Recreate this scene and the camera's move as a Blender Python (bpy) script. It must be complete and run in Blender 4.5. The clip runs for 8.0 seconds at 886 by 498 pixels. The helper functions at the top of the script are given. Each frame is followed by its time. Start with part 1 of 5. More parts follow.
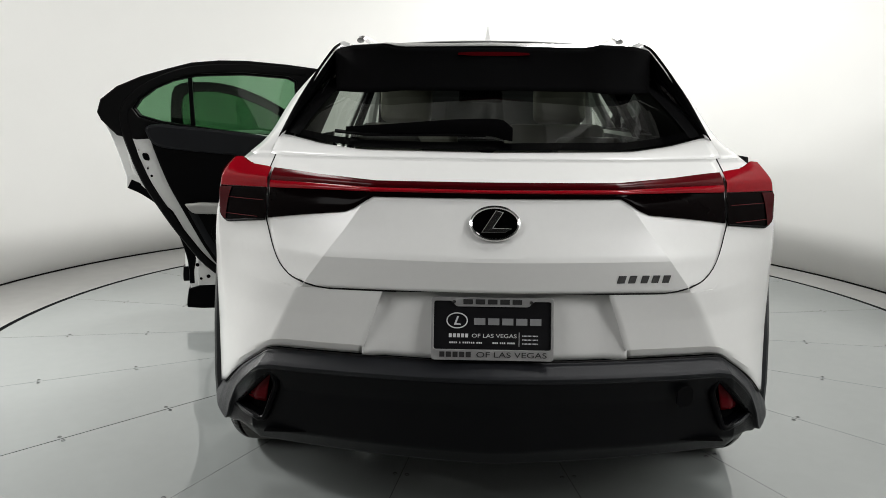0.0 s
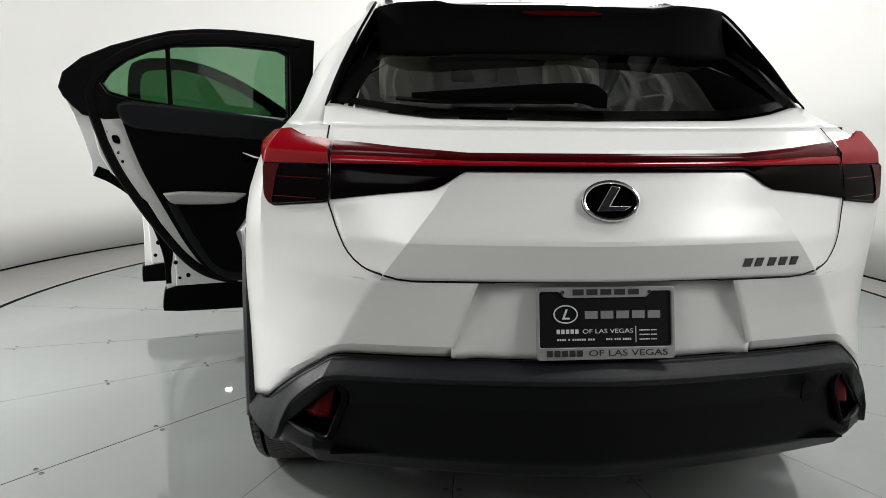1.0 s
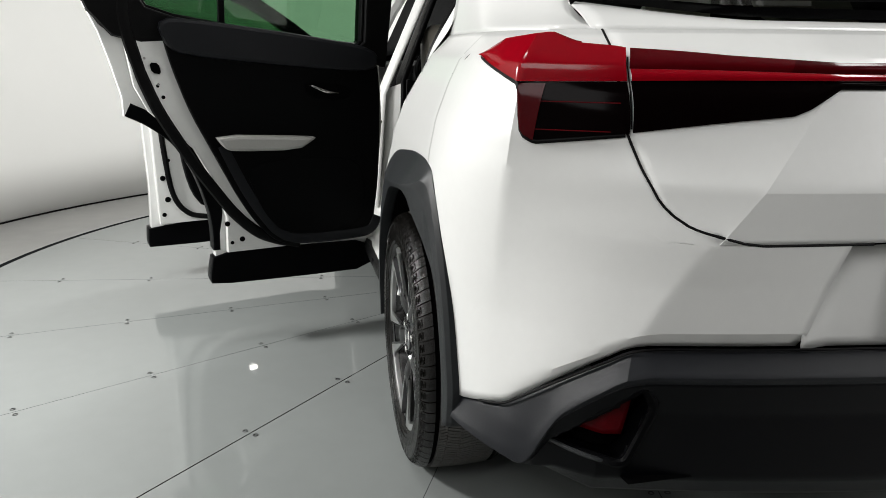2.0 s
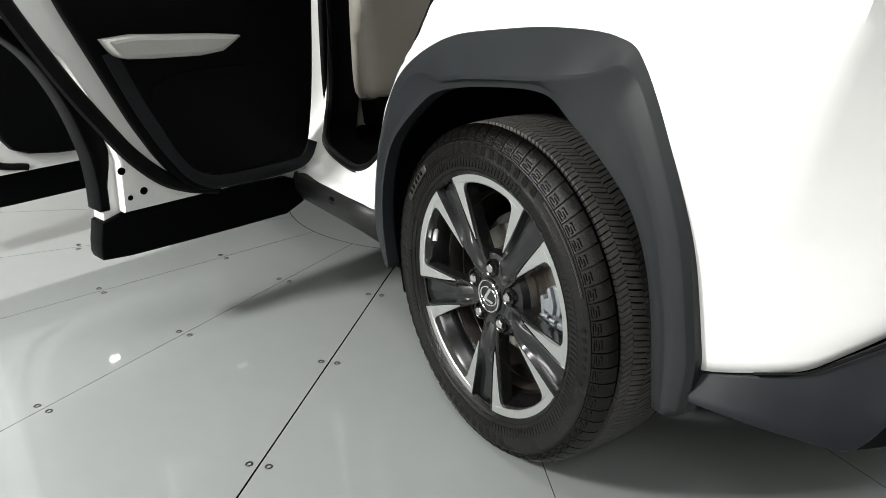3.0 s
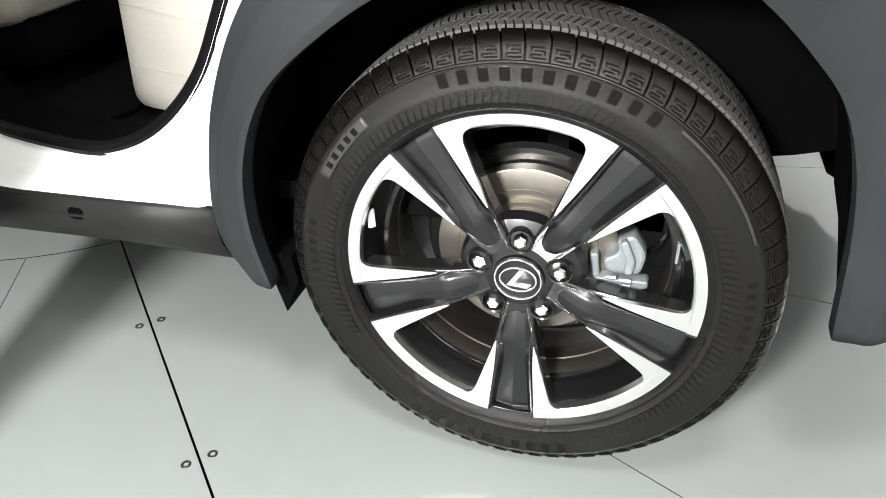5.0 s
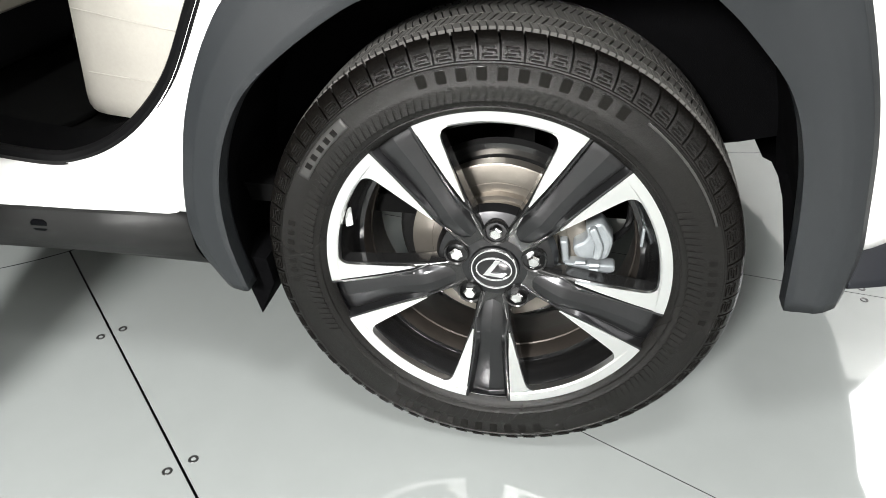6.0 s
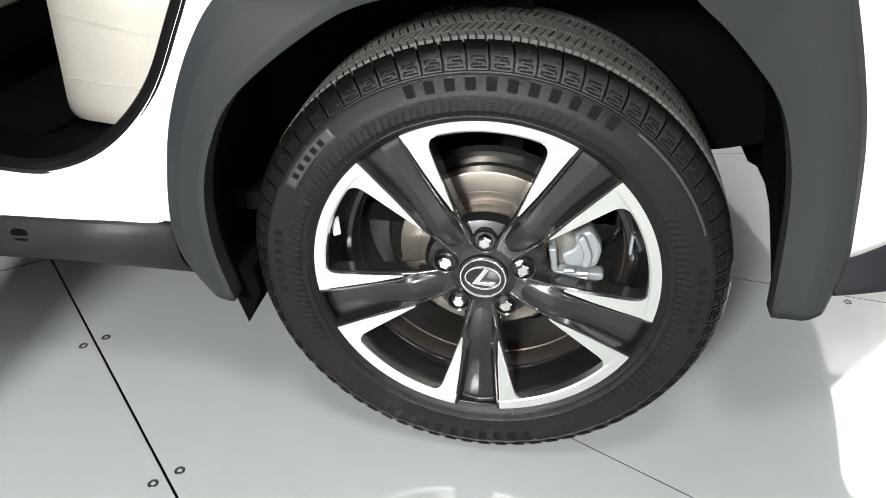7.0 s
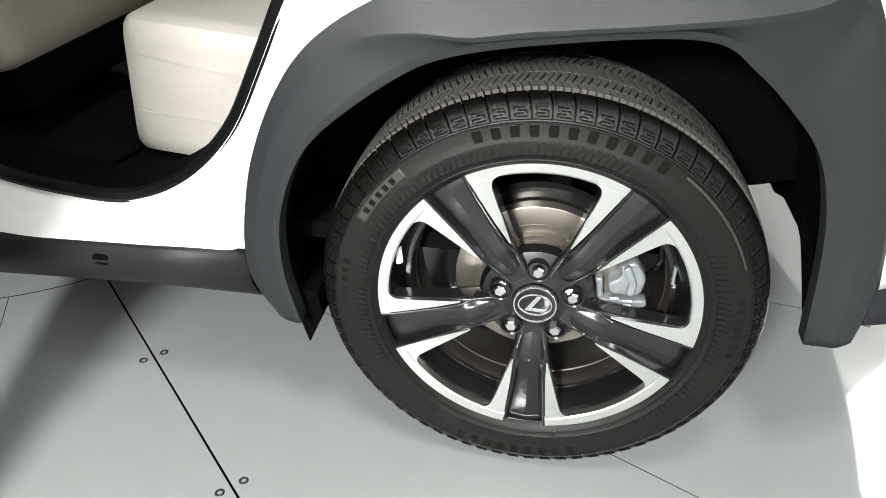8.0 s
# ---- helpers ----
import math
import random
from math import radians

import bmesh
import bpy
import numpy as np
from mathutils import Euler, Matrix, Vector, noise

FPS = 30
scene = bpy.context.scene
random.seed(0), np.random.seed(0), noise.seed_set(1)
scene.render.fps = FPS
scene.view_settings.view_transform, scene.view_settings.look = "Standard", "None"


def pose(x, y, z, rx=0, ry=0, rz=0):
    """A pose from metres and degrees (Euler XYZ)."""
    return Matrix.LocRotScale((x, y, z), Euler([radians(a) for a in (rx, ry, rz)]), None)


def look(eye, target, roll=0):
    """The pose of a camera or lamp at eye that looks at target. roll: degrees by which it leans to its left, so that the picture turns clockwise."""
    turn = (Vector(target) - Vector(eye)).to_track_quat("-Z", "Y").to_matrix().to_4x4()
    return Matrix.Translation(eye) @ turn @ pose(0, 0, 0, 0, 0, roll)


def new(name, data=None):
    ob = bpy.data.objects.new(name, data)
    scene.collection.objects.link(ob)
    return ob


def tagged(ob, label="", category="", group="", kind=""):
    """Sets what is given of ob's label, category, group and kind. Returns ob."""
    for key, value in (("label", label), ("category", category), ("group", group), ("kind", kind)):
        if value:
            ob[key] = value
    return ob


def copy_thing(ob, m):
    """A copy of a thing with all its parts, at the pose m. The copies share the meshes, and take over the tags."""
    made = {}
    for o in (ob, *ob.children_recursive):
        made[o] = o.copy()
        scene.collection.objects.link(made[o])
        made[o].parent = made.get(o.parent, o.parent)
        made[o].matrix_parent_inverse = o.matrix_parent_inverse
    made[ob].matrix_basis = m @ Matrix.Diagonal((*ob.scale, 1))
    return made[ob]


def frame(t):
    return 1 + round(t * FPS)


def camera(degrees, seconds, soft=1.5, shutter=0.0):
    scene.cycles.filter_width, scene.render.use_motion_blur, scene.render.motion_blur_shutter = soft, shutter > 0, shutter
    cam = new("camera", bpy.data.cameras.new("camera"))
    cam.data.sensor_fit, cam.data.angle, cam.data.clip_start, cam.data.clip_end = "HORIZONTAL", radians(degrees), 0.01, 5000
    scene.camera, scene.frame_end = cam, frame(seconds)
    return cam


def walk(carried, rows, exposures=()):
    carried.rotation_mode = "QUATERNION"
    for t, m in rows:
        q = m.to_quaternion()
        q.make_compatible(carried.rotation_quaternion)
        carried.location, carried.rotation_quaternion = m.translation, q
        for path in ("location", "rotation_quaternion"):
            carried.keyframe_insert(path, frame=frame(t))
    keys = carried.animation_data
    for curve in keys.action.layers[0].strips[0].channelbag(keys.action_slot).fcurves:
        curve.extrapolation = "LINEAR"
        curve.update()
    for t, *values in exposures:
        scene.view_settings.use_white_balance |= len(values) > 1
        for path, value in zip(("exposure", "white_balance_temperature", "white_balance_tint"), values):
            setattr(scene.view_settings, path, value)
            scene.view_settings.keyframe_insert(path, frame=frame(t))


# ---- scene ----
cam = camera(63.0, 8.0, soft=0.8)

PATH = [
    (0, (-0.082, -2.602, 1.232), (-0.139, -0.64, 0.851), 0.5),
    (0.3, (-0.186, -2.564, 1.212), (-0.206, -0.600, 0.837), 0.5),
    (0.5, (-0.267, -2.518, 1.184), (-0.187, -0.554, 0.816), 0.6),
    (1, (-0.503, -2.325, 1.153), (-0.327, -0.372, 0.76), 0.5),
    (1.3, (-0.672, -2.139, 1.128), (-0.461, -0.194, 0.713), 0.7),
    (1.5, (-0.796, -2.025, 1.114), (-0.554, -0.09, 0.67), 0.6),
    (1.8, (-0.995, -1.844, 1.095), (-0.704, 0.067, 0.581), 0.0),
    (2, (-1.15, -1.753, 1.065), (-0.747, 0.133, 0.534), 0.4),
    (2.2, (-1.283, -1.638, 1.045), (-0.769, 0.206, 0.465), 0.1),
    (3.3, (-1.697, -0.794, 0.912), (-0.506, 0.591, 0.099), -0.2),
    (3.5, (-1.728, -0.669, 0.907), (-0.423, 0.574, 0.039), -0.3),
    (3.8, (-1.739, -0.501, 0.872), (-0.311, 0.557, -0.044), -0.3),
    (4, (-1.711, -0.4, 0.854), (-0.223, 0.542, -0.093), -0.3),
    (4.5, (-1.655, -0.231, 0.872), (-0.078, 0.447, -0.154), -0.8),
    (5.8, (-1.691, -0.076, 0.905), (-0.045, 0.248, -0.184), -0.7),
    (6, (-1.703, -0.076, 0.908), (-0.051, 0.224, -0.178), -0.3),
    (6.2, (-1.704, -0.074, 0.910), (-0.049, 0.212, -0.176), -0.1),
    (6.5, (-1.697, -0.071, 0.913), (-0.042, 0.203, -0.175), 0.0),
    (7, (-1.69, -0.067, 0.919), (-0.035, 0.188, -0.175), 0.2),
    (7.5, (-1.71, -0.057, 0.93), (-0.047, 0.198, -0.152), 0.4),
    (7.7, (-1.732, -0.036, 0.939), (-0.061, 0.216, -0.130), 0.6),
    (8, (-1.751, 0.004, 0.988), (-0.086, 0.268, -0.089), 0.6),
]
walk(cam, [(t, look(eye, target, roll)) for t, eye, target, roll in PATH],
     [(0, -0.13), (2.2, -0.11), (3.3, 0.63), (4.5, 1.27), (6, 1.18), (8, 1.03)])

# ---- world and lamps ----
world = bpy.data.worlds.new("world")
scene.world = world
world.use_nodes = True
world.node_tree.nodes["Background"].inputs[0].default_value = (0.9, 0.95, 1.0, 1)
world.node_tree.nodes["Background"].inputs[1].default_value = 0.02


def ceiling_panel(x, y, z, sx, sy, power, tilt=(0, 0, 0)):
    lamp = bpy.data.lights.new("panel_lamp", "AREA")
    lamp.shape, lamp.size, lamp.size_y, lamp.energy = "RECTANGLE", sx, sy, power
    lamp.color = (1.0, 0.995, 0.975)
    lamp.spread = radians(150)
    ob = new("panel_lamp", lamp)
    ob.matrix_world = pose(x, y, z, *tilt)
    return ob


CEIL = 5.4
PANELS = [(-2.65, -0.15, 0.9, 0.9, 46), (2.1, -0.95, 0.9, 0.9, 74)]
for px, py, sx, sy, power in PANELS:
    ceiling_panel(px, py, CEIL - 0.62, sx, sy, power)
# a bright square lamp high on the wall behind and to the right of the car
WALL_LAMP = look((2.82, -2.7, 3.05), (-2.8, 2.4, 0.7))
lamp = bpy.data.lights.new("wall_lamp", "AREA")
lamp.shape, lamp.size, lamp.size_y, lamp.energy, lamp.color = "RECTANGLE", 1.6, 1.6, 104, (1, .99, .985)
new("wall_lamp", lamp).matrix_world = WALL_LAMP
# added unseen fill on the other side, to brighten walls and floor
REAR_FILL = look((-2.95, -2.9, 3.0), (2.6, 2.6, 0.7))
lamp = bpy.data.lights.new("rear_fill", "AREA")
lamp.shape, lamp.size, lamp.size_y, lamp.energy, lamp.color = "RECTANGLE", 1.4, 1.4, 44, (1, .99, .985)
new("rear_fill", lamp).matrix_world = REAR_FILL
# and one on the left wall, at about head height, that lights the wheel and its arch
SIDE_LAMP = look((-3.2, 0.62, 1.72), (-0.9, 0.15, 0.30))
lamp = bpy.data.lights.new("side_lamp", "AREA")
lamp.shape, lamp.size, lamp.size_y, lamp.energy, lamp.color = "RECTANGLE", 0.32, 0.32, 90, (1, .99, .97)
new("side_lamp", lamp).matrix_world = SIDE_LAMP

# added unseen fill across the booth, to brighten the left wall
FAR_FILL = look((2.85, 0.75, 2.75), (-3.0, 2.6, 0.2))
lamp = bpy.data.lights.new("far_fill", "AREA")
lamp.shape, lamp.size, lamp.size_y, lamp.energy, lamp.color = "RECTANGLE", 0.8, 0.8, 36, (1, .99, .97)
new("far_fill", lamp).matrix_world = FAR_FILL

# and an added unseen fill at the far end, high over the bonnet
FRONT_FILL = look((0.95, 3.95, 3.00), (0.0, 1.9, 0.3))
lamp = bpy.data.lights.new("front_fill", "AREA")
lamp.shape, lamp.size, lamp.size_y, lamp.energy, lamp.color = "RECTANGLE", 0.9, 0.9, 118, (1, .99, .97)
new("front_fill", lamp).matrix_world = FRONT_FILL


# ---- materials ----
def mat(name, base, rough=0.5, metal=0.0, coat=0.0, spec=0.5, vary=0.0, scale=30.0, bump=0.0, bump_scale=400.0, rough_vary=0.0,
        transmission=0.0, ior=1.45, alpha=1.0, island=0.0, stain=0.0, coat_rough=0.03):
    """A principled surface with broad stains, fine grain and fine relief in object space."""
    m = bpy.data.materials.new(name)
    m.use_nodes = True
    nt = m.node_tree
    b = nt.nodes["Principled BSDF"]
    b.inputs["Base Color"].default_value = (*base, 1)
    b.inputs["Roughness"].default_value = rough
    b.inputs["Metallic"].default_value = metal
    b.inputs["Coat Weight"].default_value = coat
    b.inputs["Coat Roughness"].default_value = coat_rough
    b.inputs["Specular IOR Level"].default_value = spec
    b.inputs["Transmission Weight"].default_value = transmission
    b.inputs["IOR"].default_value = ior
    b.inputs["Alpha"].default_value = alpha
    geo = nt.nodes.new("ShaderNodeTexCoord")
    if vary or stain:
        n1 = nt.nodes.new("ShaderNodeTexNoise")
        n1.inputs["Scale"].default_value = scale
        n1.inputs["Detail"].default_value = 6
        n2 = nt.nodes.new("ShaderNodeTexNoise")
        n2.inputs["Scale"].default_value = scale * 0.06
        n2.inputs["Detail"].default_value = 3
        for n in (n1, n2):
            nt.links.new(geo.outputs["Object"], n.inputs["Vector"])
        add = nt.nodes.new("ShaderNodeMath")
        add.operation = "MULTIPLY_ADD"
        add.inputs[1].default_value = 0.5
        nt.links.new(n1.outputs["Fac"], add.inputs[0])
        half = nt.nodes.new("ShaderNodeMath")
        half.operation = "MULTIPLY"
        half.inputs[1].default_value = 0.5
        nt.links.new(n2.outputs["Fac"], half.inputs[0])
        nt.links.new(half.outputs[0], add.inputs[2])
        ramp = nt.nodes.new("ShaderNodeMapRange")
        ramp.inputs["From Min"].default_value, ramp.inputs["From Max"].default_value = 0.3, 0.7
        ramp.inputs["To Min"].default_value, ramp.inputs["To Max"].default_value = 1 - vary, 1 + vary
        nt.links.new(add.outputs[0], ramp.inputs["Value"])
        mul = nt.nodes.new("ShaderNodeVectorMath")
        mul.operation = "SCALE"
        mul.inputs[0].default_value = base
        nt.links.new(ramp.outputs[0], mul.inputs["Scale"])
        nt.links.new(mul.outputs[0], b.inputs["Base Color"])
        if rough_vary:
            rr = nt.nodes.new("ShaderNodeMapRange")
            rr.inputs["From Min"].default_value, rr.inputs["From Max"].default_value = 0.3, 0.7
            rr.inputs["To Min"].default_value, rr.inputs["To Max"].default_value = rough - rough_vary, rough + rough_vary
            nt.links.new(n2.outputs["Fac"], rr.inputs["Value"])
            nt.links.new(rr.outputs[0], b.inputs["Roughness"])
    if bump:
        nb = nt.nodes.new("ShaderNodeTexNoise")
        nb.inputs["Scale"].default_value = bump_scale
        nb.inputs["Detail"].default_value = 4
        nt.links.new(geo.outputs["Object"], nb.inputs["Vector"])
        bp = nt.nodes.new("ShaderNodeBump")
        bp.inputs["Strength"].default_value = bump
        bp.inputs["Distance"].default_value = 0.001
        nt.links.new(nb.outputs["Fac"], bp.inputs["Height"])
        nt.links.new(bp.outputs[0], b.inputs["Normal"])
    return m


PAINT = mat("pearl_white_paint", (0.68, 0.685, 0.675), 0.38, coat=1.0, vary=0.015, scale=900, coat_rough=0.22)
JAMB = mat("white_jamb_paint", (0.62, 0.625, 0.61), 0.4, coat=0.3, vary=0.03, scale=60)
PAD = mat("navy_black_padding", (0.0058, 0.0064, 0.0080), 0.42, spec=0.22, vary=0.1, scale=200, bump=0.4, bump_scale=1500)
REST = mat("grey_leather_rest", (0.30, 0.30, 0.285), 0.5, vary=0.05, scale=180, bump=0.4, bump_scale=900)
CLAD = mat("grey_grained_plastic", (0.0142, 0.0160, 0.0176), 0.38, spec=0.36, vary=0.08, scale=120, bump=0.3, bump_scale=1800)
# paler copy of the bumper plastic, the light on its shelf put into the colour
SHELF = mat("lit_shelf_tone", (0.0082, 0.0092, 0.0118), 0.42, spec=0.26, vary=0.08, scale=120, bump=0.3, bump_scale=1800)
SILL_GREY = mat("charcoal_sill_plastic", (0.0105, 0.0108, 0.0106), 0.42, spec=0.3, vary=0.08, scale=120, bump=0.3, bump_scale=1800)
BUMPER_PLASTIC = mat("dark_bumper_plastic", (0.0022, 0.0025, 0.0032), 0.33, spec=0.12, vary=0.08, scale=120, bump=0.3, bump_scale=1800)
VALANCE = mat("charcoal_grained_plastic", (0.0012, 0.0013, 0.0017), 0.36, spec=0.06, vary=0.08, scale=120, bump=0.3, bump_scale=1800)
TRIM = mat("black_door_trim", (0.0008, 0.0009, 0.0011), 0.45, spec=0.07, vary=0.15, scale=200, bump=0.5, bump_scale=1500)
RUBBER_SEAL = mat("black_rubber_seal", (0.002, 0.002, 0.0022), 0.5, spec=0.12, vary=0.1, scale=90)
GLOSS_BLACK = mat("gloss_black_plastic", (0.0008, 0.0008, 0.0009), 0.16, spec=0.04, vary=0.05, scale=50)
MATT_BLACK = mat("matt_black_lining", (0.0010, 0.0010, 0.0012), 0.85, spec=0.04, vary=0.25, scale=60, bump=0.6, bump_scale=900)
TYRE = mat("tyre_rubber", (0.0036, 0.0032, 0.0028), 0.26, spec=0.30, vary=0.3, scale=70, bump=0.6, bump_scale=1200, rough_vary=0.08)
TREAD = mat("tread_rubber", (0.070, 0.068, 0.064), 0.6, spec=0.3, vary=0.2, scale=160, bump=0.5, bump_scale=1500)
ALLOY_DARK = mat("dark_grey_alloy_lacquer", (0.034, 0.034, 0.036), 0.30, metal=0.9, coat=0.55, coat_rough=0.12, vary=0.05, scale=300)
RIM_WELL = mat("glossy_grey_rim_well", (0.0350, 0.0350, 0.0357), 0.27, metal=0.9, coat=0.5, coat_rough=0.12, vary=0.08, scale=60)
BARREL = mat("brown_dusty_barrel", (0.0450, 0.0384, 0.0330), 0.42, metal=0.6, vary=0.2, scale=60)
ALLOY_BLACK = mat("black_alloy", (0.012, 0.012, 0.012), 0.2, metal=0.3, coat=0.6, vary=0.1, scale=60)
CHROME = mat("bright_chrome", (0.85, 0.85, 0.86), 0.12, metal=1.0)
STEEL = mat("nut_steel", (0.75, 0.75, 0.74), 0.2, metal=1.0, vary=0.1, scale=200)
DISC = mat("worn_brake_disc", (0.25, 0.228, 0.20), 0.40, metal=0.85, vary=0.12, scale=45, rough_vary=0.08)
CALIPER = mat("zinc_caliper", (0.23, 0.25, 0.262), 0.42, metal=0.35, vary=0.15, scale=90)
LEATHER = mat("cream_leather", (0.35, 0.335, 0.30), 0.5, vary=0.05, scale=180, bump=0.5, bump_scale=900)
# the cream leather darkened: shade on the front seat backs, put into the colour
DIM_LEATHER = mat("dim_leather", (0.20, 0.188, 0.160), 0.55, vary=0.05, scale=180, bump=0.5, bump_scale=900)
CARPET = mat("black_carpet", (0.003, 0.003, 0.003), 0.95, spec=0.05, vary=0.4, scale=500, bump=0.8, bump_scale=1200)
FLOOR = mat("grey_floor_paint", (0.220, 0.235, 0.230), 0.04, vary=0.03, scale=14, bump=0.02, bump_scale=50, rough_vary=0.02, spec=0.6)
OUTER = mat("outer_floor_paint", (0.24, 0.24, 0.231), 0.45, vary=0.08, scale=10, rough_vary=0.05)
GAP = mat("dark_gap", (0.004, 0.004, 0.004), 0.8, spec=0.1, vary=0.2, scale=40)
WALL = mat("matt_white_wall", (0.82, 0.82, 0.80), 0.85, vary=0.012, scale=3, bump=0.06, bump_scale=60)
CEILING = mat("grey_ceiling", (0.62, 0.62, 0.60), 0.8, vary=0.2, scale=4)
TRUSS = mat("grey_truss_steel", (0.75, 0.75, 0.74), 0.45, metal=0.0, vary=0.1, scale=30)
CURTAIN = mat("black_curtain", (0.012, 0.012, 0.012), 0.9, vary=0.3, scale=8)
BOLT = mat("dark_floor_bolt", (0.06, 0.06, 0.06), 0.4, metal=0.7, vary=0.2, scale=300)
PALE_CAP = mat("pale_plastic_cap", (0.62, 0.64, 0.62), 0.4, vary=0.05, scale=100)
PLATE_BLACK = mat("black_plate", (0.006, 0.006, 0.007), 0.3, vary=0.1, scale=90)
PLATE_FRAME = mat("satin_plate_frame", (0.36, 0.36, 0.36), 0.4, metal=0.6, vary=0.1, scale=90)
PRINT = mat("pale_print", (0.55, 0.56, 0.57), 0.45)
PRINT_MID = mat("silver_print", (0.20, 0.205, 0.21), 0.4)
PRINT_DARK = mat("dark_print", (0.015, 0.015, 0.015), 0.5)
STICKER = mat("pale_yellow_sticker", (0.75, 0.6, 0.2), 0.5)
RUB_PRINT = mat("raised_rubber_print", (0.0036, 0.0032, 0.0028), 0.23, spec=0.20, vary=0.1, scale=200)
DARK_CHROME = mat("dark_chrome", (0.11, 0.11, 0.113), 0.2, metal=1.0)
RUB_GREY = mat("grey_sidewall_patch", (0.026, 0.0255, 0.0245), 0.42, vary=0.1, scale=200)


def machined():
    """Turned bright aluminium with fine concentric lines about the wheel's axle."""
    m = mat("machined_aluminium", (0.80, 0.80, 0.795), 0.28, metal=1.0)
    nt = m.node_tree
    b = nt.nodes["Principled BSDF"]
    co = nt.nodes.new("ShaderNodeTexCoord")
    w = nt.nodes.new("ShaderNodeTexWave")
    w.wave_type, w.rings_direction = "RINGS", "X"
    w.inputs["Scale"].default_value = 260
    w.inputs["Distortion"].default_value = 0.6
    nt.links.new(co.outputs["Object"], w.inputs["Vector"])
    bp = nt.nodes.new("ShaderNodeBump")
    bp.inputs["Strength"].default_value, bp.inputs["Distance"].default_value = 0.06, 0.0005
    nt.links.new(w.outputs["Fac"], bp.inputs["Height"])
    nt.links.new(bp.outputs[0], b.inputs["Normal"])
    return m


def glass(name, tint, rough=0.0, opaque=0.0):
    """Tinted sheet glass: a clear tinted pane with a mirror gloss on it."""
    m = bpy.data.materials.new(name)
    m.use_nodes = True
    nt = m.node_tree
    nt.nodes.remove(nt.nodes["Principled BSDF"])
    out = nt.nodes["Material Output"]
    clear = nt.nodes.new("ShaderNodeBsdfTransparent")
    clear.inputs[0].default_value = (*tint, 1)
    gloss = nt.nodes.new("ShaderNodeBsdfGlossy")
    gloss.inputs["Roughness"].default_value = rough
    fres = nt.nodes.new("ShaderNodeFresnel")
    fres.inputs["IOR"].default_value = 1.5
    mix = nt.nodes.new("ShaderNodeMixShader")
    nt.links.new(fres.outputs[0], mix.inputs[0])
    nt.links.new(clear.outputs[0], mix.inputs[1])
    nt.links.new(gloss.outputs[0], mix.inputs[2])
    nt.links.new(mix.outputs[0], out.inputs[0])
    return m


MACHINED = machined()
def lit(name, colour, strength):
    m = mat(name, colour, 0.4)
    b = m.node_tree.nodes["Principled BSDF"]
    b.inputs["Emission Color"].default_value = (*colour, 1)
    b.inputs["Emission Strength"].default_value = strength
    return m


COURTESY = lit("lit_courtesy_lamp", (1.0, 0.97, 0.9), 30)
GREEN_GLASS = glass("green_tinted_glass", (0.37, 0.53, 0.40))
DARK_GLASS = glass("dark_privacy_glass", (0.32, 0.36, 0.32))
SCREEN_GLASS = glass("pale_green_screen_glass", (0.66, 0.86, 0.69))
RED_LENS = mat("red_lamp_lens", (0.22, 0.001, 0.006), 0.12, spec=0.25, vary=0.08, scale=60)
RED_DARK = mat("dark_red_lamp_lens", (0.040, 0.0008, 0.002), 0.14, spec=0.12, vary=0.2, scale=60)
SMOKE_LENS = mat("smoked_lamp_lens", (0.0016, 0.0007, 0.0008), 0.10, spec=0.03, vary=0.1, scale=60)
RED_MID = mat("mid_red_lamp_lens", (0.07, 0.001, 0.003), 0.16, spec=0.2, vary=0.1, scale=60)
REFLECTOR = mat("red_reflector", (0.075, 0.0008, 0.003), 0.25, spec=0.08, vary=0.2, scale=300)


# ---- helpers of shape ----
def finish(me, angle=32):
    me.shade_smooth()
    me.set_sharp_from_angle(angle=radians(angle))
    return me


def mesh_of(name, bm, material, angle=32):
    me = bpy.data.meshes.new(name)
    bmesh.ops.recalc_face_normals(bm, faces=bm.faces)
    bm.to_mesh(me)
    bm.free()
    me.materials.append(material)
    return finish(me, angle)


def part(name, bm, material, parent, label="", thick=0.0, bevel=0.0, angle=32):
    """One mesh object under a thing or a part. thick gives a sheet its thickness, away from its front."""
    ob = new(name, mesh_of(name, bm, material, angle) if isinstance(bm, bmesh.types.BMesh) else bm)
    if not isinstance(bm, bmesh.types.BMesh):
        ob.data.materials.append(material)
        finish(ob.data, angle)
    if parent is not None:
        ob.parent = parent
    if label:
        tagged(ob, label)
    if thick:
        mod = ob.modifiers.new("thickness", "SOLIDIFY")
        mod.thickness, mod.offset = thick, 0.0
    if bevel:
        mod = ob.modifiers.new("edge", "BEVEL")
        mod.width, mod.segments, mod.limit_method, mod.angle_limit = bevel, 2, "ANGLE", radians(35)
    return ob


def thing(name, label, category, place=(0, 0, 0), group="", kind=""):
    e = new(name)
    e.empty_display_size = 0.1
    e.location = place
    return tagged(e, label, category, group, kind)


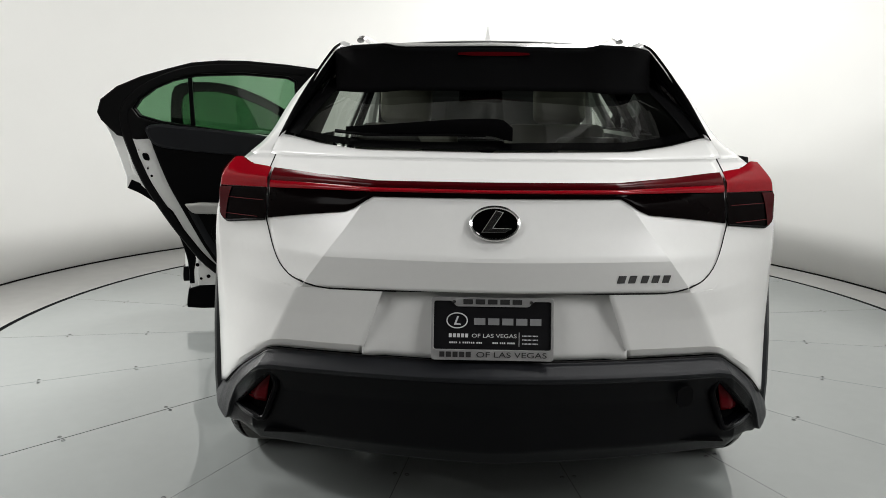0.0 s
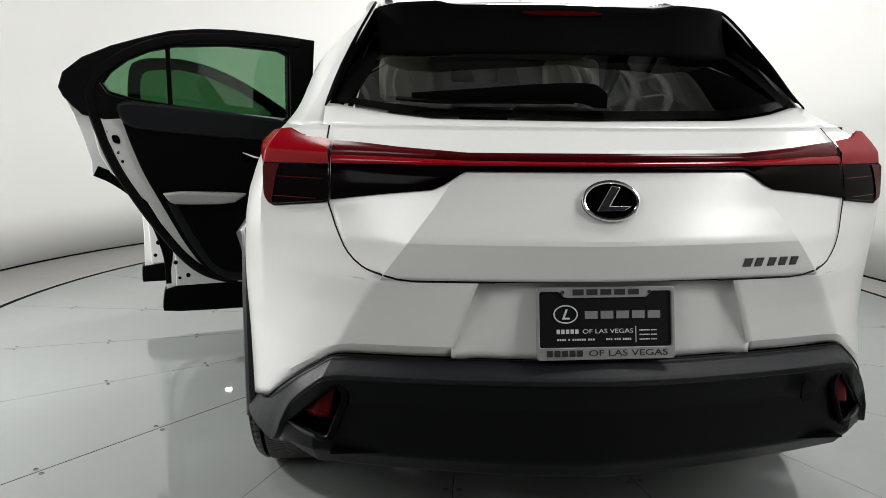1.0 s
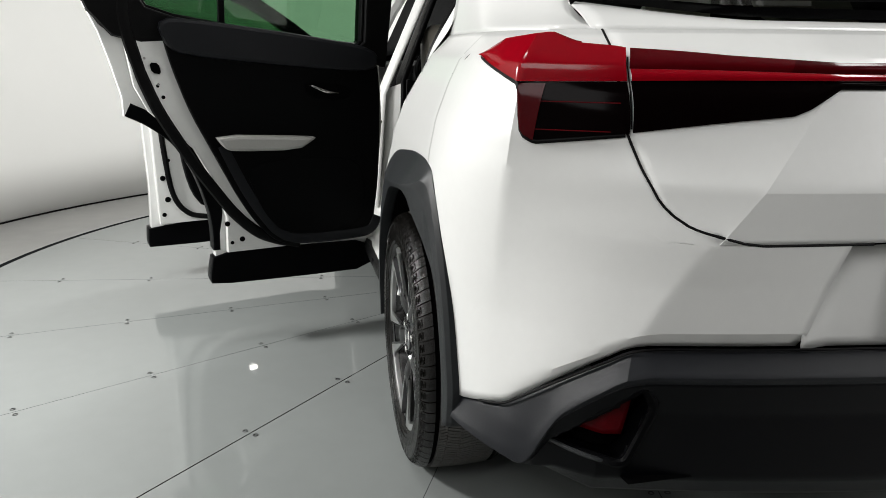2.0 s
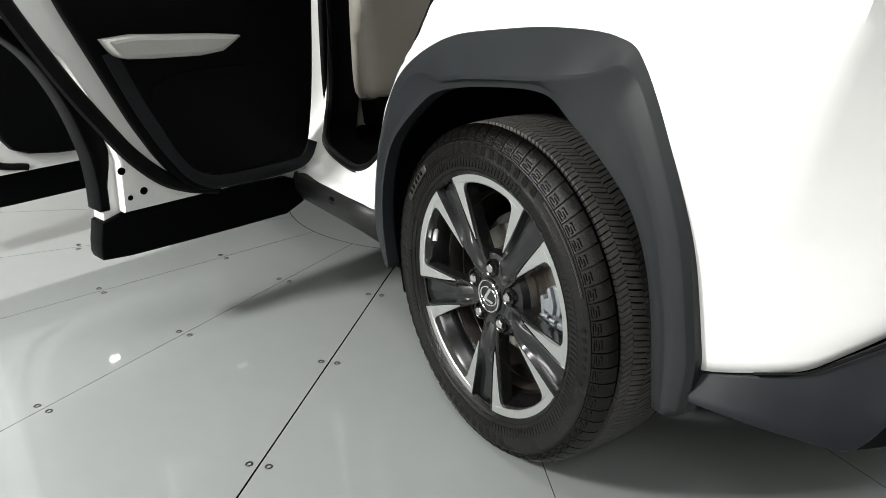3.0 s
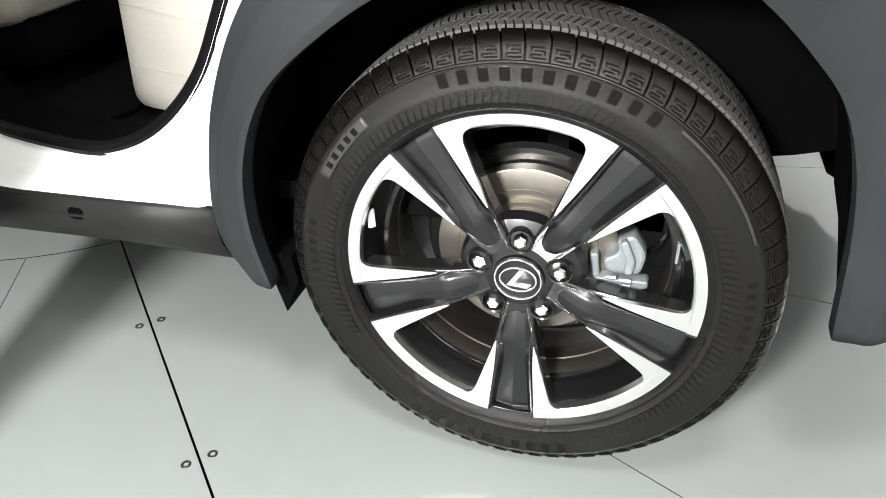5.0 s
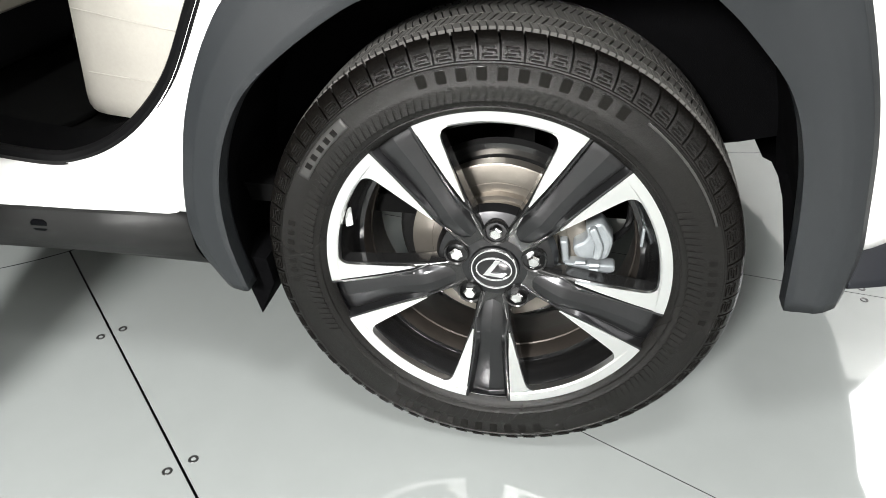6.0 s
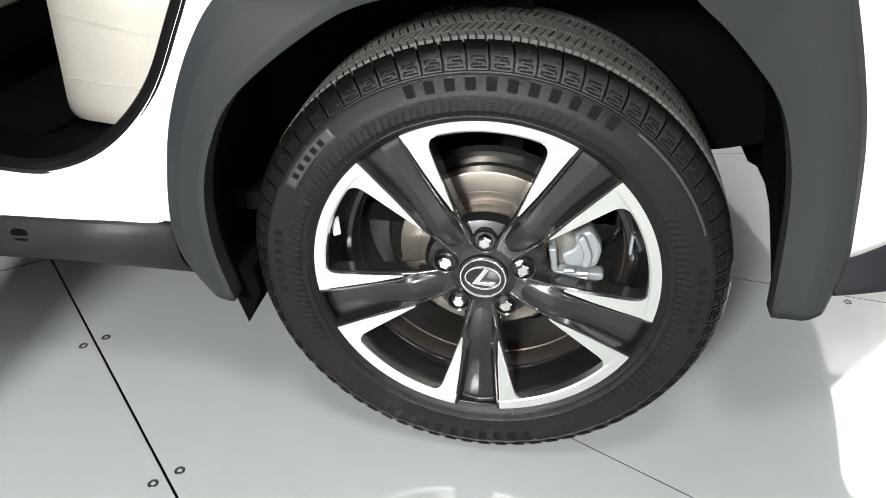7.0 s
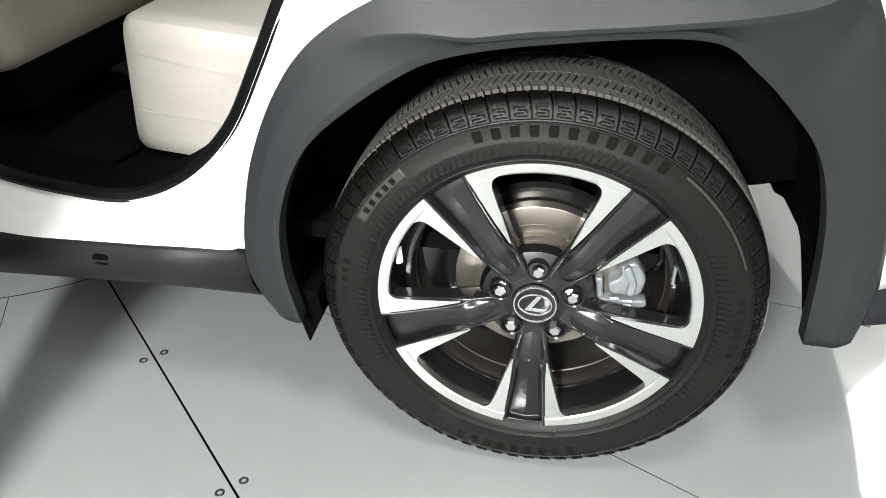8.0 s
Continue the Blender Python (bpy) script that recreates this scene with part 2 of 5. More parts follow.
def sheet(fn, nu, nv, close_u=False, close_v=False, keep=None):
    """A grid of points fn(u, v); keep(point) tells which faces stay."""
    bm = bmesh.new()
    cols = nu if close_u else nu + 1
    rows = nv if close_v else nv + 1
    vs = [[bm.verts.new(fn(i / nu, j / nv)) for j in range(rows)] for i in range(cols)]
    for i in range(nu):
        for j in range(nv):
            q = [vs[i][j], vs[(i + 1) % cols][j], vs[(i + 1) % cols][(j + 1) % rows], vs[i][(j + 1) % rows]]
            mid = (q[0].co + q[1].co + q[2].co + q[3].co) / 4
            if keep is None or keep(mid):
                bm.faces.new(q)
    bmesh.ops.delete(bm, geom=[v for v in bm.verts if not v.link_faces], context="VERTS")
    return bm


def lerp(a, b, t):
    return a + (b - a) * t


def table(z, zs, vs):
    return float(np.interp(z, zs, vs))


def smooth_path(pts, n, closed=False):
    """n points of a Catmull-Rom curve through pts, evenly by index."""
    pts = [Vector(p) for p in pts]
    k = len(pts)
    out = []
    for i in range(n):
        f = i / (n if closed else n - 1) * (k if closed else k - 1)
        a = min(int(f), k - 1 if closed else k - 2)
        t = f - a
        if closed:
            p0, p1, p2, p3 = (pts[(a + d) % k] for d in (-1, 0, 1, 2))
        else:
            p1, p2 = pts[a], pts[a + 1]
            p0 = pts[a - 1] if a > 0 else p1 * 2 - p2
            p3 = pts[a + 2] if a + 2 < k else p2 * 2 - p1
        out.append(0.5 * ((2 * p1) + (p2 - p0) * t + (2 * p0 - 5 * p1 + 4 * p2 - p3) * t * t + (3 * p1 - p0 - 3 * p2 + p3) * t ** 3))
    return out


def along(path, t):
    f = t * (len(path) - 1)
    a = min(int(f), len(path) - 2)
    return path[a].lerp(path[a + 1], f - a)


def tube(path, r, sides=8, closed=False, flat=1.0, axis=(0, 0, 1)):
    """A round or flattened rod along a path."""
    bm = bmesh.new()
    path = [Vector(p) for p in path]
    n = len(path)
    rings = []
    for i, p in enumerate(path):
        a = path[(i - 1) % n] if closed or i else p
        b = path[(i + 1) % n] if closed or i < n - 1 else p
        d = (b - a).normalized()
        s = d.cross(Vector(axis))
        s = s.normalized() if s.length > 1e-4 else d.orthogonal().normalized()
        w = s.cross(d).normalized()
        rings.append([bm.verts.new(p + r * (math.cos(x) * s + flat * math.sin(x) * w)) for x in [2 * math.pi * k / sides for k in range(sides)]])
    for i in range(n if closed else n - 1):
        for k in range(sides):
            bm.faces.new((rings[i][k], rings[i][(k + 1) % sides], rings[(i + 1) % n][(k + 1) % sides], rings[(i + 1) % n][k]))
    if not closed:
        bm.faces.new(rings[0])
        bm.faces.new(rings[-1][::-1])
    return bm


def lathe(profile, segs, a0=0.0, a1=360.0, centre=(0, 0, 0)):
    """Turns (x, r) pairs about the x axis. Angles from straight up towards +y."""
    full = abs(a1 - a0) >= 360
    c = Vector(centre)

    def at(u, v):
        i = round(v * (len(profile) - 1))
        a = radians(lerp(a0, a1, u))
        return c + Vector((profile[i][0], profile[i][1] * math.sin(a), profile[i][1] * math.cos(a)))
    return sheet(at, segs, len(profile) - 1, close_u=full)


def block(bm, centre, size, turn=None):
    """Adds a box to bm."""
    m = Matrix.Translation(centre) @ (turn.to_4x4() if turn else Matrix()) @ Matrix.Diagonal((*size, 1))
    bmesh.ops.create_cube(bm, size=1.0, matrix=m)
    return bm


def box(centre, size, turn=None):
    return block(bmesh.new(), centre, size, turn)


def prism(outlines, depth, place, bevel=0.0):
    """A flat plate with holes: outlines in its own x, y plane, depth along its own z, laid by the matrix place. Gives a mesh."""
    cu = bpy.data.curves.new("outline", "CURVE")
    cu.dimensions, cu.fill_mode, cu.extrude = "2D", "BOTH", depth / 2 - bevel
    cu.bevel_depth, cu.bevel_resolution, cu.offset = bevel, 1, -bevel
    for pts in outlines:
        sp = cu.splines.new("POLY")
        sp.points.add(len(pts) - 1)
        for q, p in zip(sp.points, pts):
            q.co = (p[0], p[1], 0, 1)
        sp.use_cyclic_u = True
    ob = bpy.data.objects.new("outline", cu)
    me = bpy.data.meshes.new_from_object(ob)
    bpy.data.objects.remove(ob)
    bpy.data.curves.remove(cu)
    me.transform(place)
    return me


def inset(pts, d):
    """A closed outline moved inwards by d."""
    n = len(pts)
    area = sum(pts[i][0] * pts[(i + 1) % n][1] - pts[(i + 1) % n][0] * pts[i][1] for i in range(n))
    sgn = 1 if area > 0 else -1
    out = []
    for i in range(n):
        p0, p1, p2 = (Vector(pts[(i + k) % n][:2]) for k in (-1, 0, 1))
        a, b = (p1 - p0).normalized(), (p2 - p1).normalized()
        m = (Vector((-a.y, a.x)) + Vector((-b.y, b.x)))
        m = m.normalized() if m.length > 1e-4 else Vector((-a.y, a.x))
        out.append(p1 + sgn * d * m)
    return out


def round_outline(pts, times=2):
    """Cuts the corners of a closed outline."""
    pts = [Vector(p[:2]) for p in pts]
    for _ in range(times):
        nxt = []
        for i, p in enumerate(pts):
            q = pts[(i + 1) % len(pts)]
            nxt += [p.lerp(q, 0.22), p.lerp(q, 0.78)]
        pts = nxt
    return pts


def rounded(pts, r, n=4):
    """A closed outline with arcs of about radius r at its corners."""
    pts = [Vector(p[:2]) for p in pts]
    out = []
    for i, p in enumerate(pts):
        a, c = pts[i - 1] - p, pts[(i + 1) % len(pts)] - p
        k = min(r, a.length * .45, c.length * .45)
        p0, p2 = p + a.normalized() * k, p + c.normalized() * k
        out += [(1 - t) ** 2 * p0 + 2 * t * (1 - t) * p + t * t * p2 for t in [q / n for q in range(n + 1)]]
    return out


def inside(p, poly):
    hit = False
    for i in range(len(poly)):
        (ax, ay), (bx, by) = poly[i], poly[(i + 1) % len(poly)]
        if (ay > p[1]) != (by > p[1]) and p[0] < (bx - ax) * (p[1] - ay) / (by - ay) + ax:
            hit = not hit
    return hit


# ---- the booth: turntable, outer floor, curved wall, ceiling ----
TC = Vector((-0.022, 1.49, 0))
TR, JOINT0, RING = 2.64, 225.7, 0.65
WC, WR = (-0.2, 1.5), 3.2
WALL_TOP = 3.0


def ground():
    def outer(u, v):
        r = lerp(TR + 0.035, 11.0, v ** 1.5)
        a = 2 * math.pi * u
        return (TC.x + r * math.cos(a), TC.y + r * math.sin(a), 0.0)
    g = part("ground", sheet(outer, 96, 6, close_u=True), OUTER, None)
    tagged(g, "dull grey painted floor round the turntable", "floor", kind="structure")
    pit = part("turntable_gap", sheet(lambda u, v: (TC.x + lerp(0.0, TR + 0.05, v) * math.cos(2 * math.pi * u), TC.y + lerp(0.0, TR + 0.05, v) * math.sin(2 * math.pi * u), -0.03), 96, 3, close_u=True), GAP, None)
    tagged(pit, "dark gap round and below the turntable panels", "floor gap", kind="structure")


def floor_base():
    """The turntable, an empty that carries its panels; they are laid last."""
    return thing("turntable", "glossy pale grey round turntable floor of bolted panels", "turntable", kind="structure")


def wall():
    """A U of white wall: half round ahead, straight along both sides, flat behind."""
    path = []
    for k in range(49):
        a = radians(180 - 180 * k / 48)
        path.append((WC[0] + WR * math.cos(a), WC[1] + WR * math.sin(a)))
    left = [(WC[0] - WR, y) for y in np.linspace(-5.6, WC[1] - 0.15, 16)]
    right = [(WC[0] + WR, y) for y in np.linspace(WC[1] - 0.15, -5.6, 16)]
    path = left + path + right

    def at(u, v):
        i = round(u * (len(path) - 1))
        return (*path[i], lerp(0.0, WALL_TOP, v))
    w = part("wall_round", sheet(at, len(path) - 1, 8), WALL, None, thick=0.08)
    tagged(w, "smooth matt white curved studio wall", "wall", kind="structure")
    upper = part("wall_upper", sheet(lambda u, v: (*path[round(u * (len(path) - 1))], lerp(WALL_TOP, CEIL, v)), len(path) - 1, 2), CURTAIN, None, thick=0.08)
    tagged(upper, "black drape above the white studio wall", "wall", kind="structure")
    # unseen dark backing, added to keep light off the tail
    back = part("dark_backing", sheet(lambda u, v: (lerp(WC[0] - WR - .05, WC[0] + WR + .05, u), -5.7 + .05 * math.sin(u * 130), lerp(0.0, CEIL, v)), 160, 2), CURTAIN, None, thick=0.03)
    tagged(back, "dark unseen backing behind, added to cut rear light", "wall", kind="structure")

    def foot(u, v):
        i = round(u * (len(path) - 1))
        x, y = path[i]
        d = Vector((WC[0] - x, (WC[1] - y) if y > WC[1] else 0)).normalized()
        return (x + d.x * (0.041 + 0.004 * (v > 0.2) * (v < 0.8)), y + d.y * (0.041 + 0.004 * (v > 0.2) * (v < 0.8)), 0.0 + 0.012 * v)
    b = part("baseboard", sheet(foot, len(path) - 1, 3), GAP, None)
    tagged(b, "thin dark joint along the foot of the wall", "wall joint", kind="structure")


def ceiling():
    bm = box((WC[0], 0, CEIL + 0.05), (9, 12, 0.1))
    for k in range(17):
        block(bm, (WC[0] - 3.0 + .375 * k, -.5, CEIL - 0.09), (.14, 10.4, 0.18))
    c = part("ceiling", bm, CEILING, None)
    tagged(c, "grey open studio ceiling with beams", "ceiling", kind="structure")


def ceiling_light(x, y, sx, sy):
    t = thing("ceiling_light", "square white studio lamp hung under the ceiling", "ceiling light", (x, y, CEIL - 0.6), "ceiling lights")
    fr = prism([[(-sx / 2 - .05, -sy / 2 - .05), (sx / 2 + .05, -sy / 2 - .05), (sx / 2 + .05, sy / 2 + .05), (-sx / 2 - .05, sy / 2 + .05)],
                [(-sx / 2, -sy / 2), (sx / 2, -sy / 2), (sx / 2, sy / 2), (-sx / 2, sy / 2)]], 0.05, Matrix())
    part("frame", fr, TRUSS, t)
    part("housing", box((0, 0, 0.05), (sx + .1, sy + .1, 0.05)), TRUSS, t)
    part("hanger", tube([(0, 0, .07), (0, 0, .6)], .02, 8), TRUSS, t)
    return t


def wall_lamp(place, foot, h):
    t = thing("wall_lamp_box", "square white studio lamp on the wall, some added as fill", "studio lamp", (0, 0, 0), "wall lamps")
    part("housing", prism([[(-h, -h), (h, -h), (h, h), (-h, h)]], .06, place @ Matrix.Translation((0, 0, .05)), .01), TRUSS, t)
    part("bracket", tube([place @ Vector((0, 0, .08)), foot], .02, 8), TRUSS, t)


def ring_truss():
    """Two bent tubes with rungs, hung round the middle of the ceiling."""
    t = thing("lighting_truss", "grey round lighting truss under the dark ceiling", "truss", (0, 1.2, CEIL - 1.2))
    for r in (1.05, 1.25, 1.55, 1.8):
        part("ring_tube", tube([(r * math.cos(a), r * math.sin(a), 0) for a in np.linspace(0, 2 * math.pi, 64, endpoint=False)], 0.035, 8, closed=True), TRUSS, t)
    for k in range(24):
        a = 2 * math.pi * k / 24
        part("rung", tube([(1.55 * math.cos(a), 1.55 * math.sin(a), 0), (1.8 * math.cos(a + .13), 1.8 * math.sin(a + .13), 0)], 0.020, 6), TRUSS, t)
    for k in range(4):
        a = math.pi / 4 + math.pi / 2 * k
        part("hanger", tube([(1.67 * math.cos(a), 1.67 * math.sin(a), 0), (1.67 * math.cos(a), 1.67 * math.sin(a), 1.2)], 0.012, 6), TRUSS, t)
    return t


ground()
TURNTABLE = floor_base()
wall()
ceiling()
for px, py, sx, sy, power in PANELS:
    ceiling_light(px, py, sx, sy)
ring_truss()
# housings for the three added fill lamps
wall_lamp(REAR_FILL, (-3.38, -3.1, 3.1), .75)
wall_lamp(FAR_FILL, (3.0, .75, 2.8), .44)
wall_lamp(FRONT_FILL, (1.12, 4.50, 3.1), .48)
wall_lamp(WALL_LAMP, (2.98, -2.8, 3.1), .85)
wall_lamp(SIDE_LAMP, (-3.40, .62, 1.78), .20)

# ---- the car ----
CAR = thing("car", "white compact crossover car with open doors and grey cladding", "car")

# Half sections of the tail from low to high: middle, facet edge, corner and flank.
ZS = (0.40, 0.50, 0.60, 0.70, 0.78, 0.86, 0.93, 1.00, 1.05, 1.10)
YC = (-0.840, -0.840, -0.840, -0.834, -0.828, -0.845, -0.814, -0.785, -0.768, -0.66)
XE = (0.660, 0.640, 0.605, 0.550, 0.500, 0.440, 0.385, 0.335, 0.310, 0.300)
YE = (-0.730, -0.734, -0.739, -0.758, -0.784, -0.794, -0.778, -0.765, -0.745, -0.645)
XF = (0.802, 0.797, 0.792, 0.790, 0.790, 0.788, 0.783, 0.772, 0.757, 0.688)
YF = (-0.555, -0.545, -0.535, -0.540, -0.550, -0.565, -0.575, -0.572, -0.565, -0.520)
XW = (0.868, 0.874, 0.878, 0.877, 0.873, 0.866, 0.852, 0.826, 0.802, 0.750)


def tail(s, z, off=0.0):
    """The outside at height z: s 0..1 middle to facet edge, 1..2 to the corner, 2..3 round to the flank, 3..4 along the flank. Left side."""
    yc, xe, ye, xf, yf, xw = (table(z, ZS, v) for v in (YC, XE, YE, XF, YF, XW))
    if s <= 1:
        x, y = xe * s, lerp(yc, ye, s ** 1.6)
    elif s <= 2:
        t = s - 1
        x, y = lerp(xe, xf, t), lerp(ye, yf, t)
        bow = 0.012 * math.sin(math.pi * t)
        x, y = x + bow * 0.6, y - bow
    elif s <= 3:
        t = s - 2
        ya = -0.28
        cx, cy = xw, lerp(yf, ya, 0.45)
        x = (1 - t) ** 2 * xf + 2 * t * (1 - t) * cx + t * t * xw
        y = (1 - t) ** 2 * yf + 2 * t * (1 - t) * cy + t * t * ya
        x = lerp(lerp(xf, xw, t), x, 0.75)
    else:
        x, y = xw, lerp(-0.28, 0.50, s - 3)
    return Vector((-x, y - off, z)) if s <= 1.6 else Vector((-x - off * min(1, (s - 1.6) / 0.6), y - off * max(0, 1 - (s - 1.6) / 0.6), z))


def mirrored(bm):
    """The left half and its mirror image in one bmesh."""
    geo = bmesh.ops.duplicate(bm, geom=bm.verts[:] + bm.edges[:] + bm.faces[:])["geom"]
    for v in geo:
        if isinstance(v, bmesh.types.BMVert):
            v.co.x = -v.co.x
    bmesh.ops.remove_doubles(bm, verts=bm.verts, dist=0.0008)
    return bm


def flip(bm):
    for v in bm.verts:
        v.co.x = -v.co.x
    bmesh.ops.reverse_faces(bm, faces=bm.faces)
    return bm


def seam_s(z):
    """Where the tailgate ends: s at height z, by its edge's half width."""
    xs = sum(table(z + d, (0.776, 0.786, 0.80, 0.83, 0.88, 0.94, 1.0, 1.10), (0.44, 0.505, 0.54, 0.568, 0.590, 0.610, 0.618, 0.612)) for d in (-.009, -.0045, 0, .0045, .009)) / 5
    xe, xf = table(z, ZS, XE), table(z, ZS, XF)
    return 1 + (xs - xe) / (xf - xe) if xs > xe else xs / xe


GATE = part("tailgate", mirrored(sheet(lambda u, v: tail((u / 0.6 if u < 0.6 else lerp(1, seam_s(lerp(0.776, 1.10, v)), (u - 0.6) / 0.4)) * (1 if u >= 0.6 else 1), lerp(0.776, 1.10, v)), 30, 36)), PAINT, CAR, "white tailgate with a crease below the lamp bar", thick=0.004, angle=11)


def white_foot(s):
    """The lower edge of the white bumper along s."""
    zs = ((0, 0.55, 1.0, 1.08, 1.86, 2.0, 2.35, 2.6), (0.600, 0.597, 0.594, 0.575, 0.432, 0.424, 0.394, 0.394))
    return sum(table(s + d, *zs) for d in (-.05, 0, .05)) / 3


def in_arch(p):
    return inside((p.y, p.z), ARCH_MID)


ARCH_IN = [(.368, .268), (.386, .36), (.383, .45), (.356, .533), (.31, .598), (.21, .676), (.133, .713), (0, .738), (-.161, .75), (-.225, .715),
           (-.285, .66), (-.328, .609), (-.358, .54), (-.378, .45), (-.395, .298)]
ARCH_OUT = [(.405, .268), (.440, .33), (.447, .39), (.436, .467), (.414, .55), (.372, .641), (.32, .71), (.24, .765), (.13, .808), (0, .828),
            (-.15, .842), (-.285, .838), (-.335, .80), (-.385, .70), (-.430, .575), (-.455, .45), (-.462, .393), (-.455, .322)]
ARCH_IN_P = smooth_path([(0, y, z) for y, z in ARCH_IN], 80)
ARCH_OUT_P = smooth_path([(0, y, z) for y, z in ARCH_OUT], 80)
ARCH_MID = [((a.y * .35 + b.y * .65), (a.z * .35 + b.z * .65)) for a, b in zip(ARCH_IN_P, ARCH_OUT_P)]
ARCH_MID = [(ARCH_MID[0][0], 0.0)] + ARCH_MID + [(ARCH_MID[-1][0], 0.0)]

# the white bumper skin below the tailgate and round the corner, with its plate recess
BUMPER = thing("rear_bumper", "", "")
BUMPER.parent = CAR
RECESS = 0.57


def bumper_shell(u, v):
    """From the trim up to the lamp: below, from the plate recess outwards; above, from the tailgate's edge. The foot folds under."""
    k = min(1, v / 0.5)
    z = None if v < 0.5 else table(v, (0.5, 0.52, 1.0), (0.772, 0.7726, 1.10))
    start = RECESS if v < .5 else lerp(RECESS, 0.9, min(1, (v - .5) / .02)) if z < .7727 else seam_s(max(z, .777)) + 0.010
    s = lerp(start, 1.70, u / .5) if u < .5 else lerp(1.70, 3.0, (u - .5) / .5)
    if v >= 0.5:
        return tail(s, z)
    f = white_foot(s)
    z = lerp(f, 0.772, table(k, (0, .12, .16, 1), (0, .15, .18, 1)))
    fold = table(z - f, (0, .026, .030), (1, .0, 0)) * max(0, min(1, (2.05 - s) / .8))
    return tail(s, z) + Vector((.010 * min(1, max(0, s - 1)), .013, 0)) * fold


for k in (0, 1):
    fn = (lambda bm: bm) if k == 0 else flip
    part("bumper_skin", fn(sheet(bumper_shell, 70, 50, keep=lambda p: not in_arch(p))), PAINT, BUMPER, "white painted bumper and quarter skin", thick=0.003, angle=22)


def quarter(u, v):
    """The flank between the wheel arch, the lamp and the rear door's edge."""
    y = lerp(-.31, .30, u)
    low = table(y, (-.285, -.15, 0, .13, .24, .32), (.826, .830, .817, .798, .757, .702))
    z = lerp(low, 1.10, v)
    y = min(y, table(z, (.72, .80, .86, .95, 1.00, 1.05, 1.10), QUARTER_EDGE))
    return Vector((-table(z, ZS, XW) - table(y, (-.31, -.29, -.26), (-.0040, -.0006, .0004)), y, z))


QUARTER_EDGE = (.331, .247, .207, .122, .062, .032, .047)
for k in (0, 1):
    fn = (lambda bm: bm) if k == 0 else flip
    part("quarter_panel", fn(sheet(quarter, 40, 30)), PAINT, CAR, "white rear quarter panel", thick=0.003)


def plate_recess(u, v):
    """The pocket behind the number plate: flat floor with sloped ends."""
    w = table(abs(u - 0.5) * 2, (0, 0.84, 0.93, 1.0), (0, 0.285, 0.325, 0.345))
    deep = table(abs(u - 0.5) * 2, (0, 0.84, 0.95, 1.0), (0.026, 0.026, 0.008, 0.0))
    z = lerp(0.594, 0.772, v)
    s = w / table(z, ZS, XE)
    p = tail(min(s, 1.0), z)
    return Vector((math.copysign(w, u - 0.5), p.y + deep * (0.75 + 0.5 * v), z))


part("plate_recess", sheet(plate_recess, 40, 10), PAINT, BUMPER, thick=0.003)
# black strip standing for the shade at the lid edge over the plate
part("lid_edge_shade", box((0, -0.79, 0.774), (0.60, 0.04, 0.006)), MATT_BLACK, BUMPER)


POCKET = [(.600, .538), (.732, .398), (.622, .392), (.580, .50)]


def valance_at(s, v):
    """The charcoal lower bumper: a sloped shelf under the white skin, an edge, a face that falls inwards, and a rolled foot."""
    top = white_foot(s) - 0.005
    foot = table(s, (0, 1.0, 1.35, 1.8, 2.05, 2.42), (0.300, 0.312, 0.330, 0.338, 0.341, 0.343))
    side = min(1, max(0, (s - 0.95) / 0.4))
    shelf = lerp(.034, .060, side) * (1 - .35 * min(1, max(0, (s - 1.9) / .4)))
    fore = min(1, max(0, (s - 1.32) / .36))
    shelf = lerp(shelf, top - foot - .006, fore * fore * (3 - 2 * fore))
    if v < .3:
        z, out = top - shelf * v / .3, lerp(-.008, .030 * (1 - .35 * side), min(1, v / .28))
    else:
        w = (v - .3) / .7
        z = lerp(top - shelf, foot, w)
        out = table(w, (0, .05, .3, .8, 1), (.030, .028, .010, .004, -.035)) * (1 - .35 * side)
    p = tail(s, max(z, 0.40))
    d = Vector((-0.9 * min(1, s / 1.8) ** 2, -1, 0)).normalized()
    q = p + d * out
    return Vector((q.x, q.y, z))


def valance(u, v):
    return valance_at(lerp(0.0, 2.42, u), v)


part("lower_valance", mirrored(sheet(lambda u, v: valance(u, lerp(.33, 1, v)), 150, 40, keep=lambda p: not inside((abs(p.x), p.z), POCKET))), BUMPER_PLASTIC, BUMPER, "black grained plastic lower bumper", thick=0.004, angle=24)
# same plastic as the face, toned up to stand for light from above
part("bumper_shelf", mirrored(sheet(lambda u, v: valance(u, v * .33), 150, 10)), SHELF, BUMPER, "bumper shelf, toned paler for its top light", thick=0.004, angle=24)
part("bumper_gap", mirrored(tube([tail(s, white_foot(s) - .001, .003) for s in np.linspace(0, 2.1, 90)], .0022, 6)), RUBBER_SEAL, BUMPER)


def lens(s, z, off=0.0):
    """The lamp's skin: it follows the tail, and stands up above the shoulder."""
    p = tail(s, min(z, 1.045), off)
    return p + Vector((.65, .4, 1)) * max(0.0, z - 1.045)


def lamp_patch(s0, s1, ztop, zbot, off, nu=40, nv=8, bulge=.008, tilt=0):
    """A lens on the tail between two edges given as functions of s. tilt: which end follows the slant of the shut line."""
    def at(u, v):
        s = lerp(s0, s1, u)
        z = lerp(zbot(s), ztop(s), v)
        lean = .85 * (z - .965) * (max(0, u) ** 5 if tilt > 0 else (1 - u) ** 5 if tilt < 0 else 0)
        return lens(s + lean, z, off + bulge * math.sin(math.pi * v))
    return sheet(at, nu, nv)


